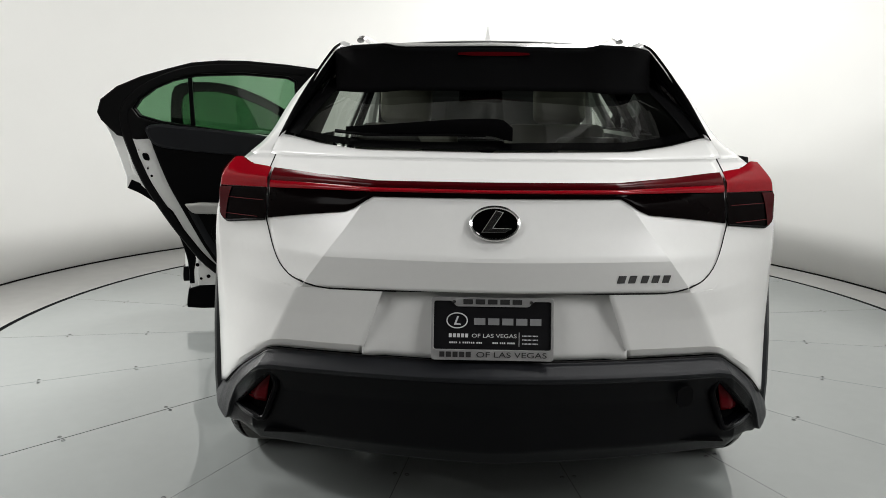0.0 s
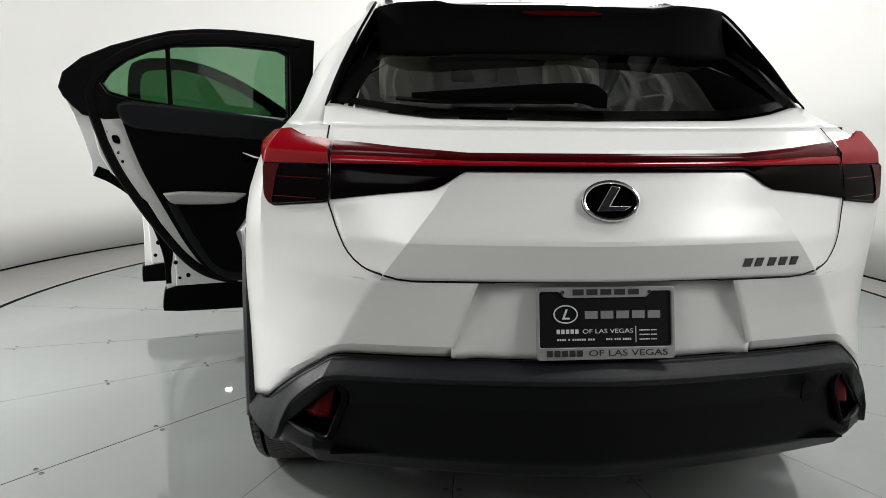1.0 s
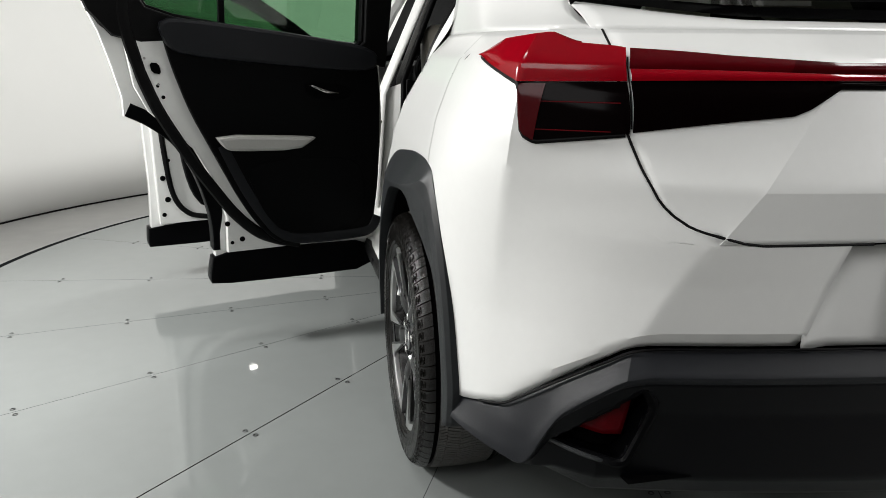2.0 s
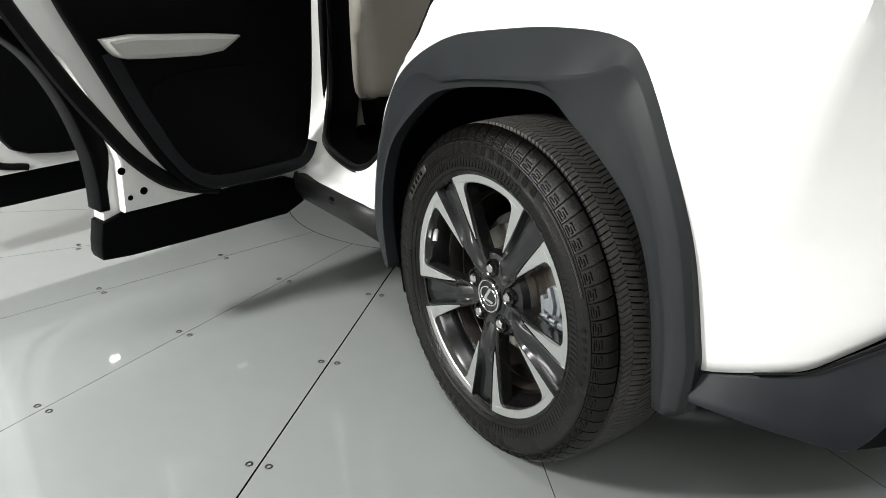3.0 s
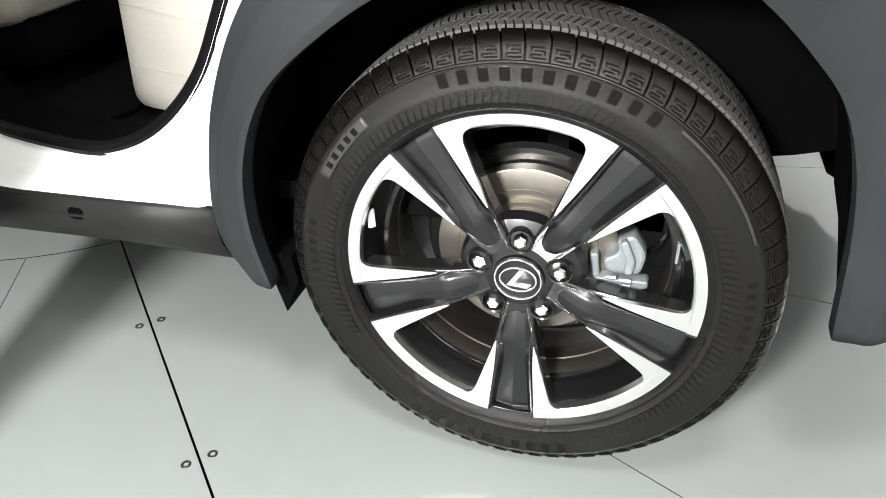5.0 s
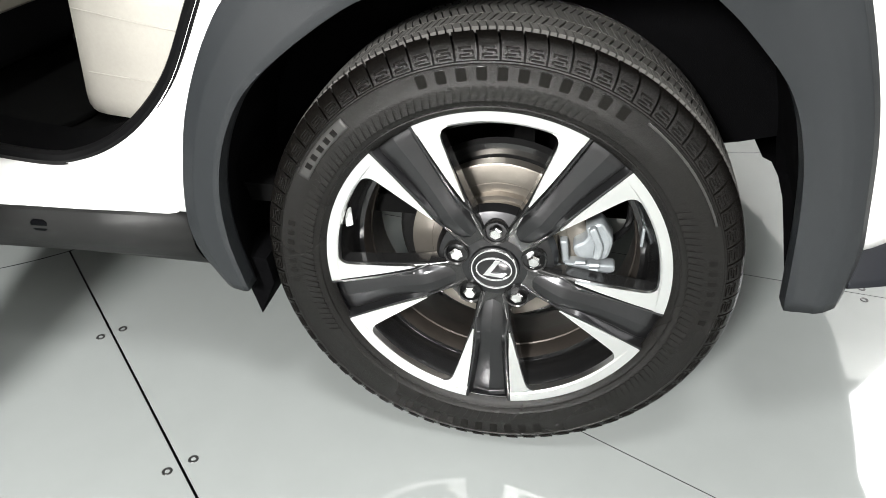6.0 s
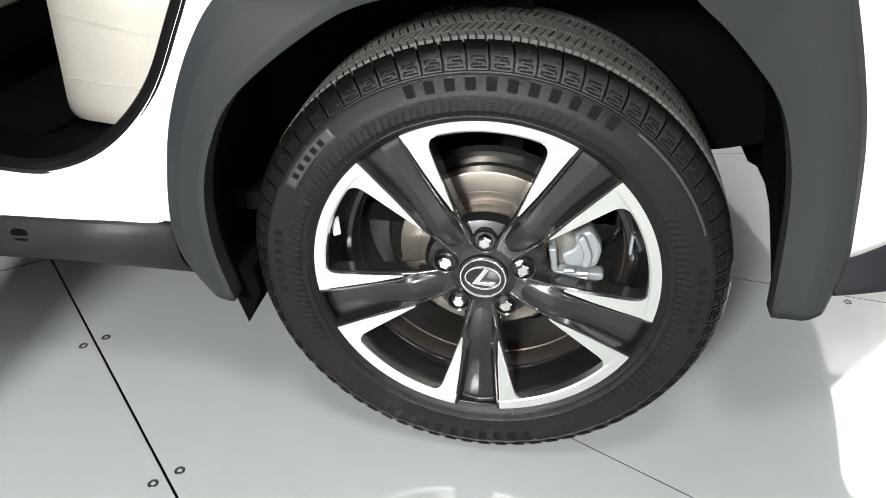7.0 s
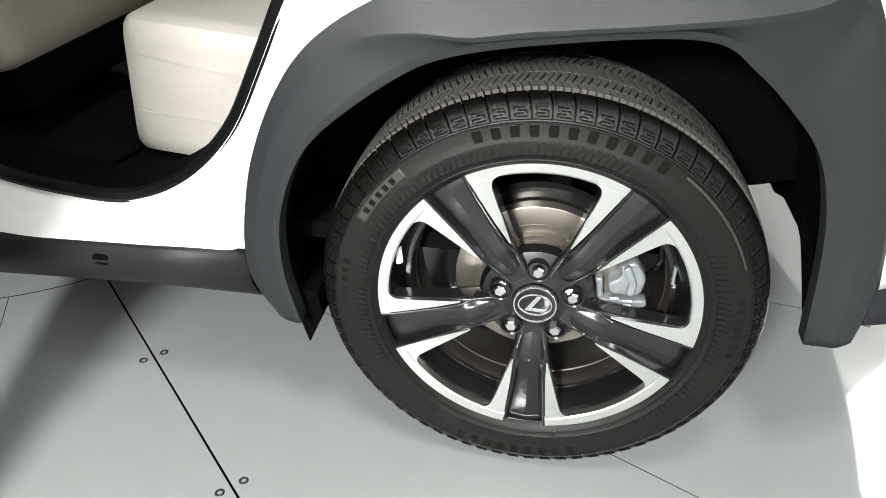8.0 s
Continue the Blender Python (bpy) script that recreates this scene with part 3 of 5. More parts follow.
# lamp bar across the tailgate and lamps at the corners
BAR_TOP = ((0, 1.0, 1.35, 1.66, 1.80, 1.861, 1.946, 1.986, 2.31, 2.54), (1.050, 1.050, 1.060, 1.074, 1.078, 1.082, 1.096, 1.094, 1.086, 1.060))
BAR_RED = ((0, 1.0, 1.35, 1.62, 2.12), (1.024, 1.024, 1.023, 1.020, 1.016))
BAR_LOW = ((0, 0.97, 1.05, 1.30, 1.57, 1.90, 1.94, 1.965, 1.985, 2.01, 2.2, 2.54), (1.010, 1.010, 0.971, 0.957, 0.940, 0.922, .930, .945, 1.00, 1.017, 1.032, 1.056))
top_f, red_f, low_f = (lambda s, t=t: table(s, *t) for t in (BAR_TOP, BAR_RED, BAR_LOW))
SEAM = 1.585
BAR = thing("lamp_bar", "", "")
BAR.parent = CAR
part("red_strip", mirrored(lamp_patch(0, SEAM, lambda s: red_f(s) + table(s, (0, 1, 1.6), (.007, .009, .018)), lambda s: red_f(s) - 0.001, 0.010, nv=4, bulge=.003, tilt=1)), RED_LENS, BAR, "bright red lamp strip")
part("upper_lens", mirrored(lamp_patch(0, 1.14, top_f, lambda s: red_f(s) + table(s, (0, 1, 1.6), (.007, .009, .018)), 0.006, bulge=.004)), RED_DARK, BAR, "dark red lens above the strip")
for fn in (lambda bm: bm, flip):
    part("side_lens", fn(lamp_patch(1.14, SEAM, top_f, lambda s: red_f(s) + table(s, (0, 1, 1.6), (.007, .009, .018)), 0.006, bulge=.004, tilt=1)), RED_MID, BAR, "red lens above the strip")
part("lower_lens", mirrored(lamp_patch(0, SEAM, lambda s: red_f(s) - 0.001, low_f, 0.006, bulge=.004, tilt=1)), SMOKE_LENS, BAR, "smoked black lens below the strip")
for k in (0, 1):
    fn = (lambda bm: bm) if k == 0 else flip
    lamp = thing("tail_lamp", "", "")
    lamp.parent = CAR
    part("red_lens", fn(lamp_patch(SEAM + 0.015, 2.54, top_f, lambda s: max(red_f(s) - 0.001, low_f(s)), 0.010, 60, 12, bulge=.006, tilt=-1)), RED_LENS, lamp, "bright red upper lens with a raised fin", angle=24, bevel=0)
    part("smoked_lens", fn(lamp_patch(SEAM + 0.015, 1.99, lambda s: max(red_f(s) - 0.002, low_f(s)), low_f, 0.010, 24, 8, bulge=.004, tilt=-1)), SMOKE_LENS, lamp, "smoked black lower lens")
    part("end_lens", fn(lamp_patch(1.90, 1.985, lambda s: max(red_f(s) - 0.004, low_f(s)), low_f, 0.015, 6, 8, bulge=.003)), RED_DARK, lamp, "dark red end of the lamp")
    # back of the fin, closing it towards the body
    part("fin_back", fn(sheet(lambda u, v: lens(lerp(1.84, 2.54, u), lerp(min(1.045, top_f(lerp(1.84, 2.54, u))), top_f(lerp(1.84, 2.54, u)), v), .010).lerp(lens(lerp(1.84, 2.54, u), 1.04) + Vector((.035, .03, .004)), (1 - v) ** 1.0), 40, 4)), RED_LENS, lamp)
    for zz in (0.940, 0.985):
        part("lens_rib", fn(tube([lens(s, zz, 0.0135) for s in np.linspace(SEAM + .06, 1.90, 14)], 0.0010, 6)), RED_MID, lamp)
    rim = [lens(s, low_f(s) - 0.003, 0.004) for s in np.linspace(SEAM, 2.54, 60)]
    part("lens_joint", fn(tube([lens(SEAM + .007 + .85 * (z - .965), z, .009) for z in np.linspace(.945, 1.056, 12)], .0013, 6)), RUBBER_SEAL, lamp)
    part("lens_seal", fn(tube(rim, 0.005, 6)), RUBBER_SEAL, lamp)
    # shut line between lamp and tailgate, and round the tailgate
    line = [tail(seam_s(z) + 0.006, z, 0.0005) for z in np.linspace(1.10, 0.80, 24)] + [tail(seam_s(z) + .004, z, 0.0005) for z in np.linspace(.798, 0.778, 10)]
    line += [tail(s, 0.7735, 0.0005) for s in np.linspace(0.85, 0.5, 8)]
    part("shut_line", fn(tube(line, 0.0027, 6)), RUBBER_SEAL, CAR)

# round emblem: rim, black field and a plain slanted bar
EMB = thing("emblem", "", "")
EMB.parent = CAR
EM = pose(-.005, -.808, .948, 69)
turn = np.linspace(0, 2 * math.pi, 56, endpoint=False)
part("emblem_field", prism([[(0.062 * math.cos(a), 0.044 * math.sin(a)) for a in turn]], 0.012, EM @ Matrix.Translation((0, 0, .004))), GLOSS_BLACK, EMB)
part("emblem_rim", tube([EM @ Vector((0.060 * math.cos(a), 0.042 * math.sin(a), .011)) for a in turn], 0.0042, 8, closed=True, axis=(0, 1, 0)), CHROME, EMB)
part("emblem_bar", prism([[(-.034, -.024), (.026, -.024), (.044, -.013), (-.004, -.012), (.022, .028), (.002, .033)]], 0.007, EM @ Matrix.Translation((0, 0, .012)), 0.0015), CHROME, EMB)

# model badge: a row of plain chrome bars
BADGE = thing("model_badge", "", "")
BADGE.parent = CAR
for bx, bw in ((.318, .024), (.346, .022), (.378, .022), (.406, .022), (.434, .022)):
    p = tail(bx / table(.812, ZS, XE), .812)
    part("badge_bar", prism([[(-bw / 2, -.010), (bw / 2 - .004, -.010), (bw / 2, .010), (-bw / 2 + .004, .010)]], 0.005, pose(bx, p.y - .002, .812, 100, 0, 9), 0.001), DARK_CHROME, BADGE)

# number plate with frame; its writing as plain bars
PLATE = thing("number_plate", "", "")
PLATE.parent = CAR
PM = pose(-.006, -.826, .6815, 77, 0, 0)
part("plate_sheet", prism([[(-.15, -.075), (.15, -.075), (.15, .075), (-.15, .075)]], .003, PM), PLATE_BLACK, PLATE)
edge = [(-.156, -.080), (.156, -.080), (.156, .080), (-.156, .080)]
hole = [(-.149, -.053), (.149, -.053), (.149, .070), (.104, .070), (.092, .056), (-.092, .056), (-.104, .070), (-.149, .070)]
part("plate_frame", prism([rounded(edge, .010), rounded(hole, .006)], .008, PM @ Matrix.Translation((0, 0, .004)), .0015), PLATE_FRAME, PLATE, "satin metal plate frame")

def print_row(x0, x1, y, h, words, material, gap=.30):
    """Writing as a row of plain blocks, one to a character, with wider spaces between the words."""
    cells = sum(words) + .7 * (len(words) - 1)
    step, at = (x1 - x0) / cells, x0
    for n in words:
        for _ in range(n):
            w = step * (1 - gap)
            bar = box((at + step / 2, y, .0090 if abs(y) > .055 else .0030), (w, h, .0014))
            bar.transform(PM)
            part("print_bar", bar, material, PLATE)
            at += step
        at += .7 * step


def plate_words(words, x0, x1, y, h, lift, material):
    """Raised capitals between x0 and x1, h high, standing on y."""
    curve = bpy.data.curves.new("letters", "FONT")
    curve.body, curve.extrude, curve.size = words, .05, 1.0
    curve.resolution_u = 4
    ob = new("letters", curve)
    mesh = bpy.data.meshes.new_from_object(ob.evaluated_get(bpy.context.evaluated_depsgraph_get()))
    bpy.data.objects.remove(ob)
    bm = bmesh.new()
    bm.from_mesh(mesh)
    bpy.data.meshes.remove(mesh)
    xs, ys = [v.co.x for v in bm.verts], [v.co.y for v in bm.verts]
    sx, sy = (x1 - x0) / (max(xs) - min(xs)), h / (max(ys) - min(ys))
    bm.transform(PM @ Matrix.Translation((x0 - min(xs) * sx, y - min(ys) * sy, lift)) @ Matrix.Diagonal((sx, sy, .012, 1)))
    part("lettering", bm, material, PLATE, angle=20)


print_row(-.078, .078, .0685, .0125, (5,), PRINT_DARK, .22)
print_row(-.136, -.052, -.0655, .0135, (5,), PRINT_DARK, .24)
plate_words("OF LAS VEGAS", -.040, .138, -.0722, .0135, .0086, PRINT_DARK)
print_row(-.050, .128, .018, .0170, (5,), PRINT_MID, .20)
print_row(-.112, -.060, -.018, .0095, (5,), PRINT, .30)
plate_words("OF LAS VEGAS", -.052, .062, -.0227, .0095, .0030, PRINT)
print_row(-.110, -.025, -.036, .0042, (4, 1, 6, 3), PRINT, .35)
print_row(.000, .058, -.036, .0042, (3, 3, 4), PRINT, .35)
for row_y in (-.017, -.027, -.037):
    print_row(.076, .116, row_y, .0028, (7, 4), PRINT, .35)
divider = box((.0683, -.026, .0030), (.0014, .036, .0012))
divider.transform(PM)
part("print_bar", divider, PRINT, PLATE)
part("plate_ring", tube([PM @ Vector((-.090 + .026 * math.cos(a), .020 + .019 * math.sin(a), .004)) for a in np.linspace(0, 2 * math.pi, 40, endpoint=False)], .0016, 6, closed=True, axis=(0, 1, 0)), PRINT, PLATE)
part("plate_slash", prism([[(-.006, -.011), (.012, -.011), (.010, -.007), (.000, -.007), (.007, .011), (.002, .011)]], .0014, PM @ Matrix.Translation((-.092, .020, .0035))), PRINT, PLATE)
for sx in (-.098, .098):
    part("plate_screw", prism([[(.0045 * math.cos(a), .0045 * math.sin(a)) for a in np.linspace(0, 2 * math.pi, 14, endpoint=False)]], .003, PM @ Matrix.Translation((sx, .068, .009))), STEEL, PLATE)

# corner reflectors, deep in their pockets, with a raised blade below
for k in (0, 1):
    fn = (lambda bm: bm) if k == 0 else flip

    def on_face(x, z, out):
        """A point over the valance at half width x."""
        xe, ye, xf, yf = (table(z, ZS, v) for v in (XE, YE, XF, YF))
        y = lerp(table(z, ZS, YC), ye, (x / xe) ** 2) if x < xe else lerp(ye, yf, (x - xe) / (xf - xe))
        return Vector((-x, y - out, z))

    def quad(a, b2, c, d, out, u, v):
        p = Vector(a).lerp(Vector(b2), u).lerp(Vector(d).lerp(Vector(c), u), v)
        return on_face(p.x, p.y, out)
    part("reflector_pocket", fn(sheet(lambda u, v: quad((.57, .385), (.75, .38), (.64, .555), (.56, .555), -.034, u, v), 10, 10)), MATT_BLACK, BUMPER)
    part("reflector", fn(sheet(lambda u, v: quad((.620, .436), (.703, .434), (.622, .535), (.602, .535), -.006, u, v), 8, 8)), REFLECTOR, BUMPER, "dark red corner reflector", thick=0.004)
    rim = rounded(POCKET, .014, 5)

    def reveal(u, v):
        """The wall of the pocket, from its rim inwards."""
        f = u * len(rim)
        p = Vector(rim[int(f) % len(rim)]).lerp(Vector(rim[(int(f) + 1) % len(rim)]), f - int(f))
        c = Vector((.636, .455))
        p = c + (p - c) * lerp(1.05, .90, v)
        return on_face(p.x, p.y, lerp(.022, -.034, v))
    part("pocket_wall", fn(sheet(reveal, len(rim) * 2, 4, close_u=True)), VALANCE, BUMPER, thick=.002)
    part("pocket_blade", fn(tube(smooth_path([on_face(.728, .402, .022), on_face(.68, .397, .021), on_face(.630, .392, .018)], 12), .0042, 8)), CLAD, BUMPER)
    part("pocket_rim", fn(tube(smooth_path([on_face(.733, .400, .020), on_face(.70, .437, .020), on_face(.65, .490, .019), on_face(.603, .538, .018)], 16), .005, 8)), VALANCE, BUMPER)
    part("pocket_lip", fn(tube([on_face(q.x, q.y, .017) for q in rounded(POCKET, .016, 5)], .0085, 8, closed=True, axis=(0, 1, 0))), VALANCE, BUMPER)
part("tow_cover", prism([round_outline([(-.025, -.028), (.025, -.028), (.025, .028), (-.025, .028)], 1)], .004, pose(.50, -.806, .50, 90, 0, 20), .001), VALANCE, BUMPER)
# diffuser board and silencer under the tail
part("diffuser", sheet(lambda u, v: (lerp(-.62, .62, u), lerp(-.775, -.45, v), lerp(.345, .31, math.sin(v * 1.5)) + .02 * (abs(u - .5) > .3)), 20, 8), MATT_BLACK, BUMPER, thick=.004)
part("silencer", lathe([(-.28, .01), (-.28, .07), (-.26, .085), (.26, .085), (.28, .07), (.28, .01)], 24, centre=(.22, -.58, .375)), MATT_BLACK, CAR)

# ---- upper tail: rear window, pillars, spoiler, roof ----
PIL_REAR = smooth_path([tail(1.83, 1.10), (-.628, -.425, 1.150), (-.582, -.315, 1.275), (-.515, -.195, 1.405), (-.500, -.10, 1.440)], 24)
PIL_FORE = smooth_path([tail(3.44, 1.10), (-.732, .085, 1.15), (-.695, .150, 1.27), (-.61, .32, 1.38), (-.53, .60, 1.452)], 24)


def c_pillar(u, v):
    """Starts on the tail's upper edge and closes towards the roof."""
    foot = tail(lerp(1.83, 3.44, u), 1.10) - tail(1.83, 1.10).lerp(tail(3.44, 1.10), u)
    a, b = along(PIL_REAR, v), along(PIL_FORE, v)
    return a.lerp(b, u) + foot * (1 - v) ** 2.6 + Vector((-.010, 0, .006)) * math.sin(math.pi * u) * math.sin(math.pi * v)


for k in (0, 1):
    fn = (lambda bm: bm) if k == 0 else flip
    part("c_pillar", fn(sheet(c_pillar, 24, 20)), PAINT, CAR, thick=0.004)
    part("pillar_lining", fn(sheet(lambda u, v: c_pillar(.03 + .94 * u, v) + Vector((.026, .008, -.004)), 16, 12)), TRIM, CAR, "black inner pillar lining")


def gate_top(u, v):
    """White panel from the lamp bar up to the window."""
    x = lerp(-.634, .634, u)
    a = min(1, abs(x) / .618)
    w = abs(x)
    p = tail(w / .30 if w < .30 else 1 + (w - .30) / (.688 - .30), 1.099)
    low = Vector((x, p.y, 1.099))
    top = Vector((x * 1.0, table(a, (0, .6, .8, 1), (-.605, -.575, -.52, -.422)), table(a, (0, .6, .8, 1), (1.112, 1.116, 1.130, 1.152))))
    return low.lerp(top, v) + Vector((0, 0, .006 * math.sin(math.pi * v)))


part("gate_shoulder", sheet(gate_top, 40, 6), PAINT, GATE, thick=0.004)


def rear_glass(u, v):
    x0 = lerp(-.612, .612, u)
    a = abs(u - .5) * 2
    lowy, lowz = table(a, (0, .6, .8, 1), (-.598, -.568, -.513, -.416)), table(a, (0, .6, .8, 1), (1.116, 1.120, 1.134, 1.155))
    topy, topz = table(a, (0, 1), (-.12, -.05)), table(a, (0, .7, 1), (1.385, 1.378, 1.36))
    p = Vector((x0, lowy, lowz)).lerp(Vector((x0 * .80, topy, topz)), v)
    return p + Vector((0, 0, .025 * math.sin(math.pi * v)))


pane = part("rear_window", sheet(rear_glass, 36, 16), DARK_GLASS, GATE, "dark tinted rear window", thick=0.0)
pane.visible_shadow = False
part("window_band", sheet(lambda u, v: rear_glass(u, v * .055) + Vector((0, -.0015, .004)), 36, 2), GLOSS_BLACK, GATE)
for side in (0, 1):
    part("window_edge", sheet(lambda u, v: rear_glass(u * lerp(.03, .07, v) if side == 0 else 1 - u * lerp(.03, .07, v), v) + Vector((0, -.002, .004)), 4, 16), MATT_BLACK, GATE)

    def flank(u, v):
        a = along(PIL_REAR, lerp(.22, 1, v))
        b = rear_glass(0.0, v) + Vector((0, -.002, .005))
        p = b.lerp(a, u) + Vector((-.006, -.014 * math.sin(math.pi * u) - .004, .006))
        return p if side == 0 else Vector((-p.x, p.y, p.z))
    part("spoiler_cheek", sheet(flank, 6, 16), MATT_BLACK, GATE, thick=.003)


def spoiler(u, v):
    """Top skin of the gloss black spoiler, with a lowered middle between two lobes."""
    x = lerp(-.515, .515, u)
    a = abs(x)
    ty = table(a, (0, .28, .31, .34, .45, .505, .515), (-.292, -.282, -.280, -.276, -.243, -.198, -.17))
    tz = table(a, (0, .28, .31, .335, .45, .505, .515), (1.418, 1.415, 1.419, 1.427, 1.424, 1.415, 1.405))
    fy = table(a, (0, .515), (.06, .03))
    fz = table(a, (0, .3, .515), (1.462, 1.455, 1.430))
    return Vector((x, lerp(ty, fy, v), lerp(tz, fz, v) + .006 * math.sin(math.pi * v)))


def spoiler_under(u, v):
    x = lerp(-.512, .512, u)
    top = spoiler(u, 0.0)
    end = rear_glass(lerp(.06, .94, u), table(abs(x), (0, .3, .40, .5), (.50, .50, .46, .47)))
    c = Vector((x * .99, lerp(top.y, end.y, .25) + .01, top.z - .055))
    return (1 - v) ** 2 * top + 2 * v * (1 - v) * c + v * v * (end + Vector((0, 0, .012)))


part("spoiler", sheet(spoiler, 60, 8), GLOSS_BLACK, GATE, "gloss black roof spoiler", thick=.004)
part("spoiler_underside", sheet(spoiler_under, 60, 10), MATT_BLACK, GATE, thick=.003)
part("high_brake_lamp", prism([round_outline([(-.112, -.0060), (.112, -.0060), (.108, .0060), (-.108, .0060)], 1)], .010, pose(0.002, -.296, 1.398, 80), .001), RED_DARK, GATE, "dark red high brake lamp")

WIPER = thing("rear_wiper", "", "")
WIPER.parent = CAR
arm = smooth_path([rear_glass(u, v) + Vector((0, -.026, .018)) for u, v in ((.15, .085), (.28, .12), (.40, .140), (.50, .135), (.54, .085))], 20)
bm = bmesh.new()
prev = None
for i, p in enumerate(arm):
    w = table(i / 19, (0, .2, .6, .85, 1), (.008, .014, .024, .030, .020))
    ring = [bm.verts.new(p + Vector((0, dy * w * .5, dz * w))) for dy, dz in ((-1, 0), (-.6, .9), (.6, .9), (1, 0), (.6, -.9), (-.6, -.9))]
    if prev:
        for k in range(6):
            bm.faces.new((prev[k], prev[(k + 1) % 6], ring[(k + 1) % 6], ring[k]))
    else:
        bm.faces.new(ring)
    prev = ring
bm.faces.new(prev[::-1])
part("wiper_arm", bm, MATT_BLACK, WIPER)
part("wiper_blade", tube([rear_glass(u, .075 + .03 * math.sin(3 * u)) + Vector((0, -.008, .008)) for u in np.linspace(.12, .48, 16)], .006, 6), RUBBER_SEAL, WIPER)


def roof(u, v):
    x = lerp(-.53, .53, u)
    y = lerp(-.02, 1.62, v)
    crown = table(y, (-.02, .5, 1.0, 1.62), (1.462, 1.487, 1.485, 1.43))
    return Vector((x * table(y, (-.02, 1.62), (.96, 1.02)), y, crown - .030 * (abs(u - .5) * 2) ** 2.2))


ROOF = part("roof", sheet(roof, 24, 24), PAINT, CAR, "white roof panel", thick=.004)
for k in (-1, 1):
    part("roof_rail", tube(smooth_path([(k * .465, .10, 1.472), (k * .470, .25, 1.492), (k * .475, .8, 1.50), (k * .475, 1.3, 1.488), (k * .47, 1.42, 1.462)], 24), .014, 8, flat=.7), STEEL, ROOF, "satin silver roof rail")
fin = bmesh.new()
base = [fin.verts.new(p) for p in ((-.022, .28, 1.480), (.022, .28, 1.480), (.022, .50, 1.484), (-.022, .50, 1.484))]
mid = [fin.verts.new(p) for p in ((-.010, .30, 1.496), (.010, .30, 1.496), (.010, .46, 1.494), (-.010, .46, 1.494))]
top = [fin.verts.new(p) for p in ((-.002, .318, 1.548), (.002, .318, 1.548), (.002, .345, 1.545), (-.002, .345, 1.545))]
for a, b in ((base, mid), (mid, top)):
    for i in range(4):
        fin.faces.new((a[i], a[(i + 1) % 4], b[(i + 1) % 4], b[i]))
fin.faces.new(top)
part("aerial_fin", fin, PAINT, ROOF, "white shark-fin aerial", bevel=.0015)

# ---- wheel arch cladding, sill, jamb ----


def ledge_edge(p):
    """How far a point lies above the crease of the ledge over the wheel."""
    return p.z - table(-p.y, (-.25, -.159, -.04, .074, .18, .32), (.69, .730, .753, .765, .778, .798))


def cladding(u, v):
    """A ribbon round the arch: a lip on the body, a ledge that slopes out to a crease, a flat band, a rolled inner lip."""
    o, i = along(ARCH_OUT_P, u), along(ARCH_IN_P, u)
    a, b = 0.0, 0.9
    over = ledge_edge(o)
    for _ in range(24):
        m = (a + b) / 2
        a, b = (m, b) if ledge_edge(o.lerp(i, m)) > 0 else (a, m)
    ease = lambda k: max(0, min(1, k)) ** 2 * (3 - 2 * max(0, min(1, k)))
    w = ease(over / .075) * (1 - ease((o.y - .05) / .30))
    crease = lerp(lerp(.10, .30, ease((o.y + .05) / .25)), max(.10, a if over > 0 else 0), ease(w * 1.4))
    t = table(v, (0, .04, .40, .46, .80, .88, .93, 1), (0, 0, crease, min(.84, crease + .06), .88, 1, 1, .99))
    p = o.lerp(i, t)
    top = lerp(.880, .871, w)
    x = table(v, (0, .04, .40, .46, .80, .88, .93, 1), (.856, top, lerp(.887, .918, w), lerp(.888, .917, w), lerp(.893, .902, w), lerp(.892, .898, w), .880, .862))
    rear = max(0, min(1, (-.20 - p.y) / .26))
    x -= rear ** 1.3 * table(t, (0, .35, .5, 1), (.028, .026, .030, .064))
    return Vector((-x, p.y, p.z))


for k in (0, 1):
    fn = (lambda bm: bm) if k == 0 else flip
    part("arch_cladding", fn(sheet(cladding, 110, 50)), CLAD, CAR, "slate grey plastic wheel arch cladding", thick=.003)

    def liner(u, v):
        lip = cladding(u, 1)
        p = along(ARCH_IN_P, u)
        deep = Vector((-(table(p.z, (.30, .395, .425, .47), (.79, .716, .64, .635)) if p.y < 0 else .635), p.y * 1.03, .34 + (p.z - .34) * 1.03))
        q = lip.lerp(deep, v)
        wave = .006 * math.sin(u * 68) * (.2 < v < .9)
        return q + Vector((0, q.y, q.z - .34)).normalized() * (wave + .012 * math.sin(math.pi * v))
    part("arch_liner", fn(sheet(liner, 90, 10)), MATT_BLACK, CAR)
    part("arch_wall", fn(sheet(lambda u, v: (-.638, lerp(.42, lerp(-.24, -.40, min(1, max(0, (v - .27) / .05))), u), lerp(.30, .80, v)), 6, 30)), MATT_BLACK, CAR)
    # spat at the front foot of the arch
    spat = prism([[(.352, .30), (.398, .30), (.392, .262), (.374, .192), (.345, .255)]], .10, Matrix(((0, 0, 1, -.80), (1, 0, 0, 0), (0, 1, 0, 0), (0, 0, 0, 1))), .002)
    if k:
        spat.transform(Matrix.Diagonal((-1, 1, 1, 1)))
    part("arch_spat", spat, MATT_BLACK, CAR)

SILL_PROFILE = [(.852, .384), (.872, .374), (.880, .350), (.876, .325), (.862, .300), (.835, .272), (.70, .262)]


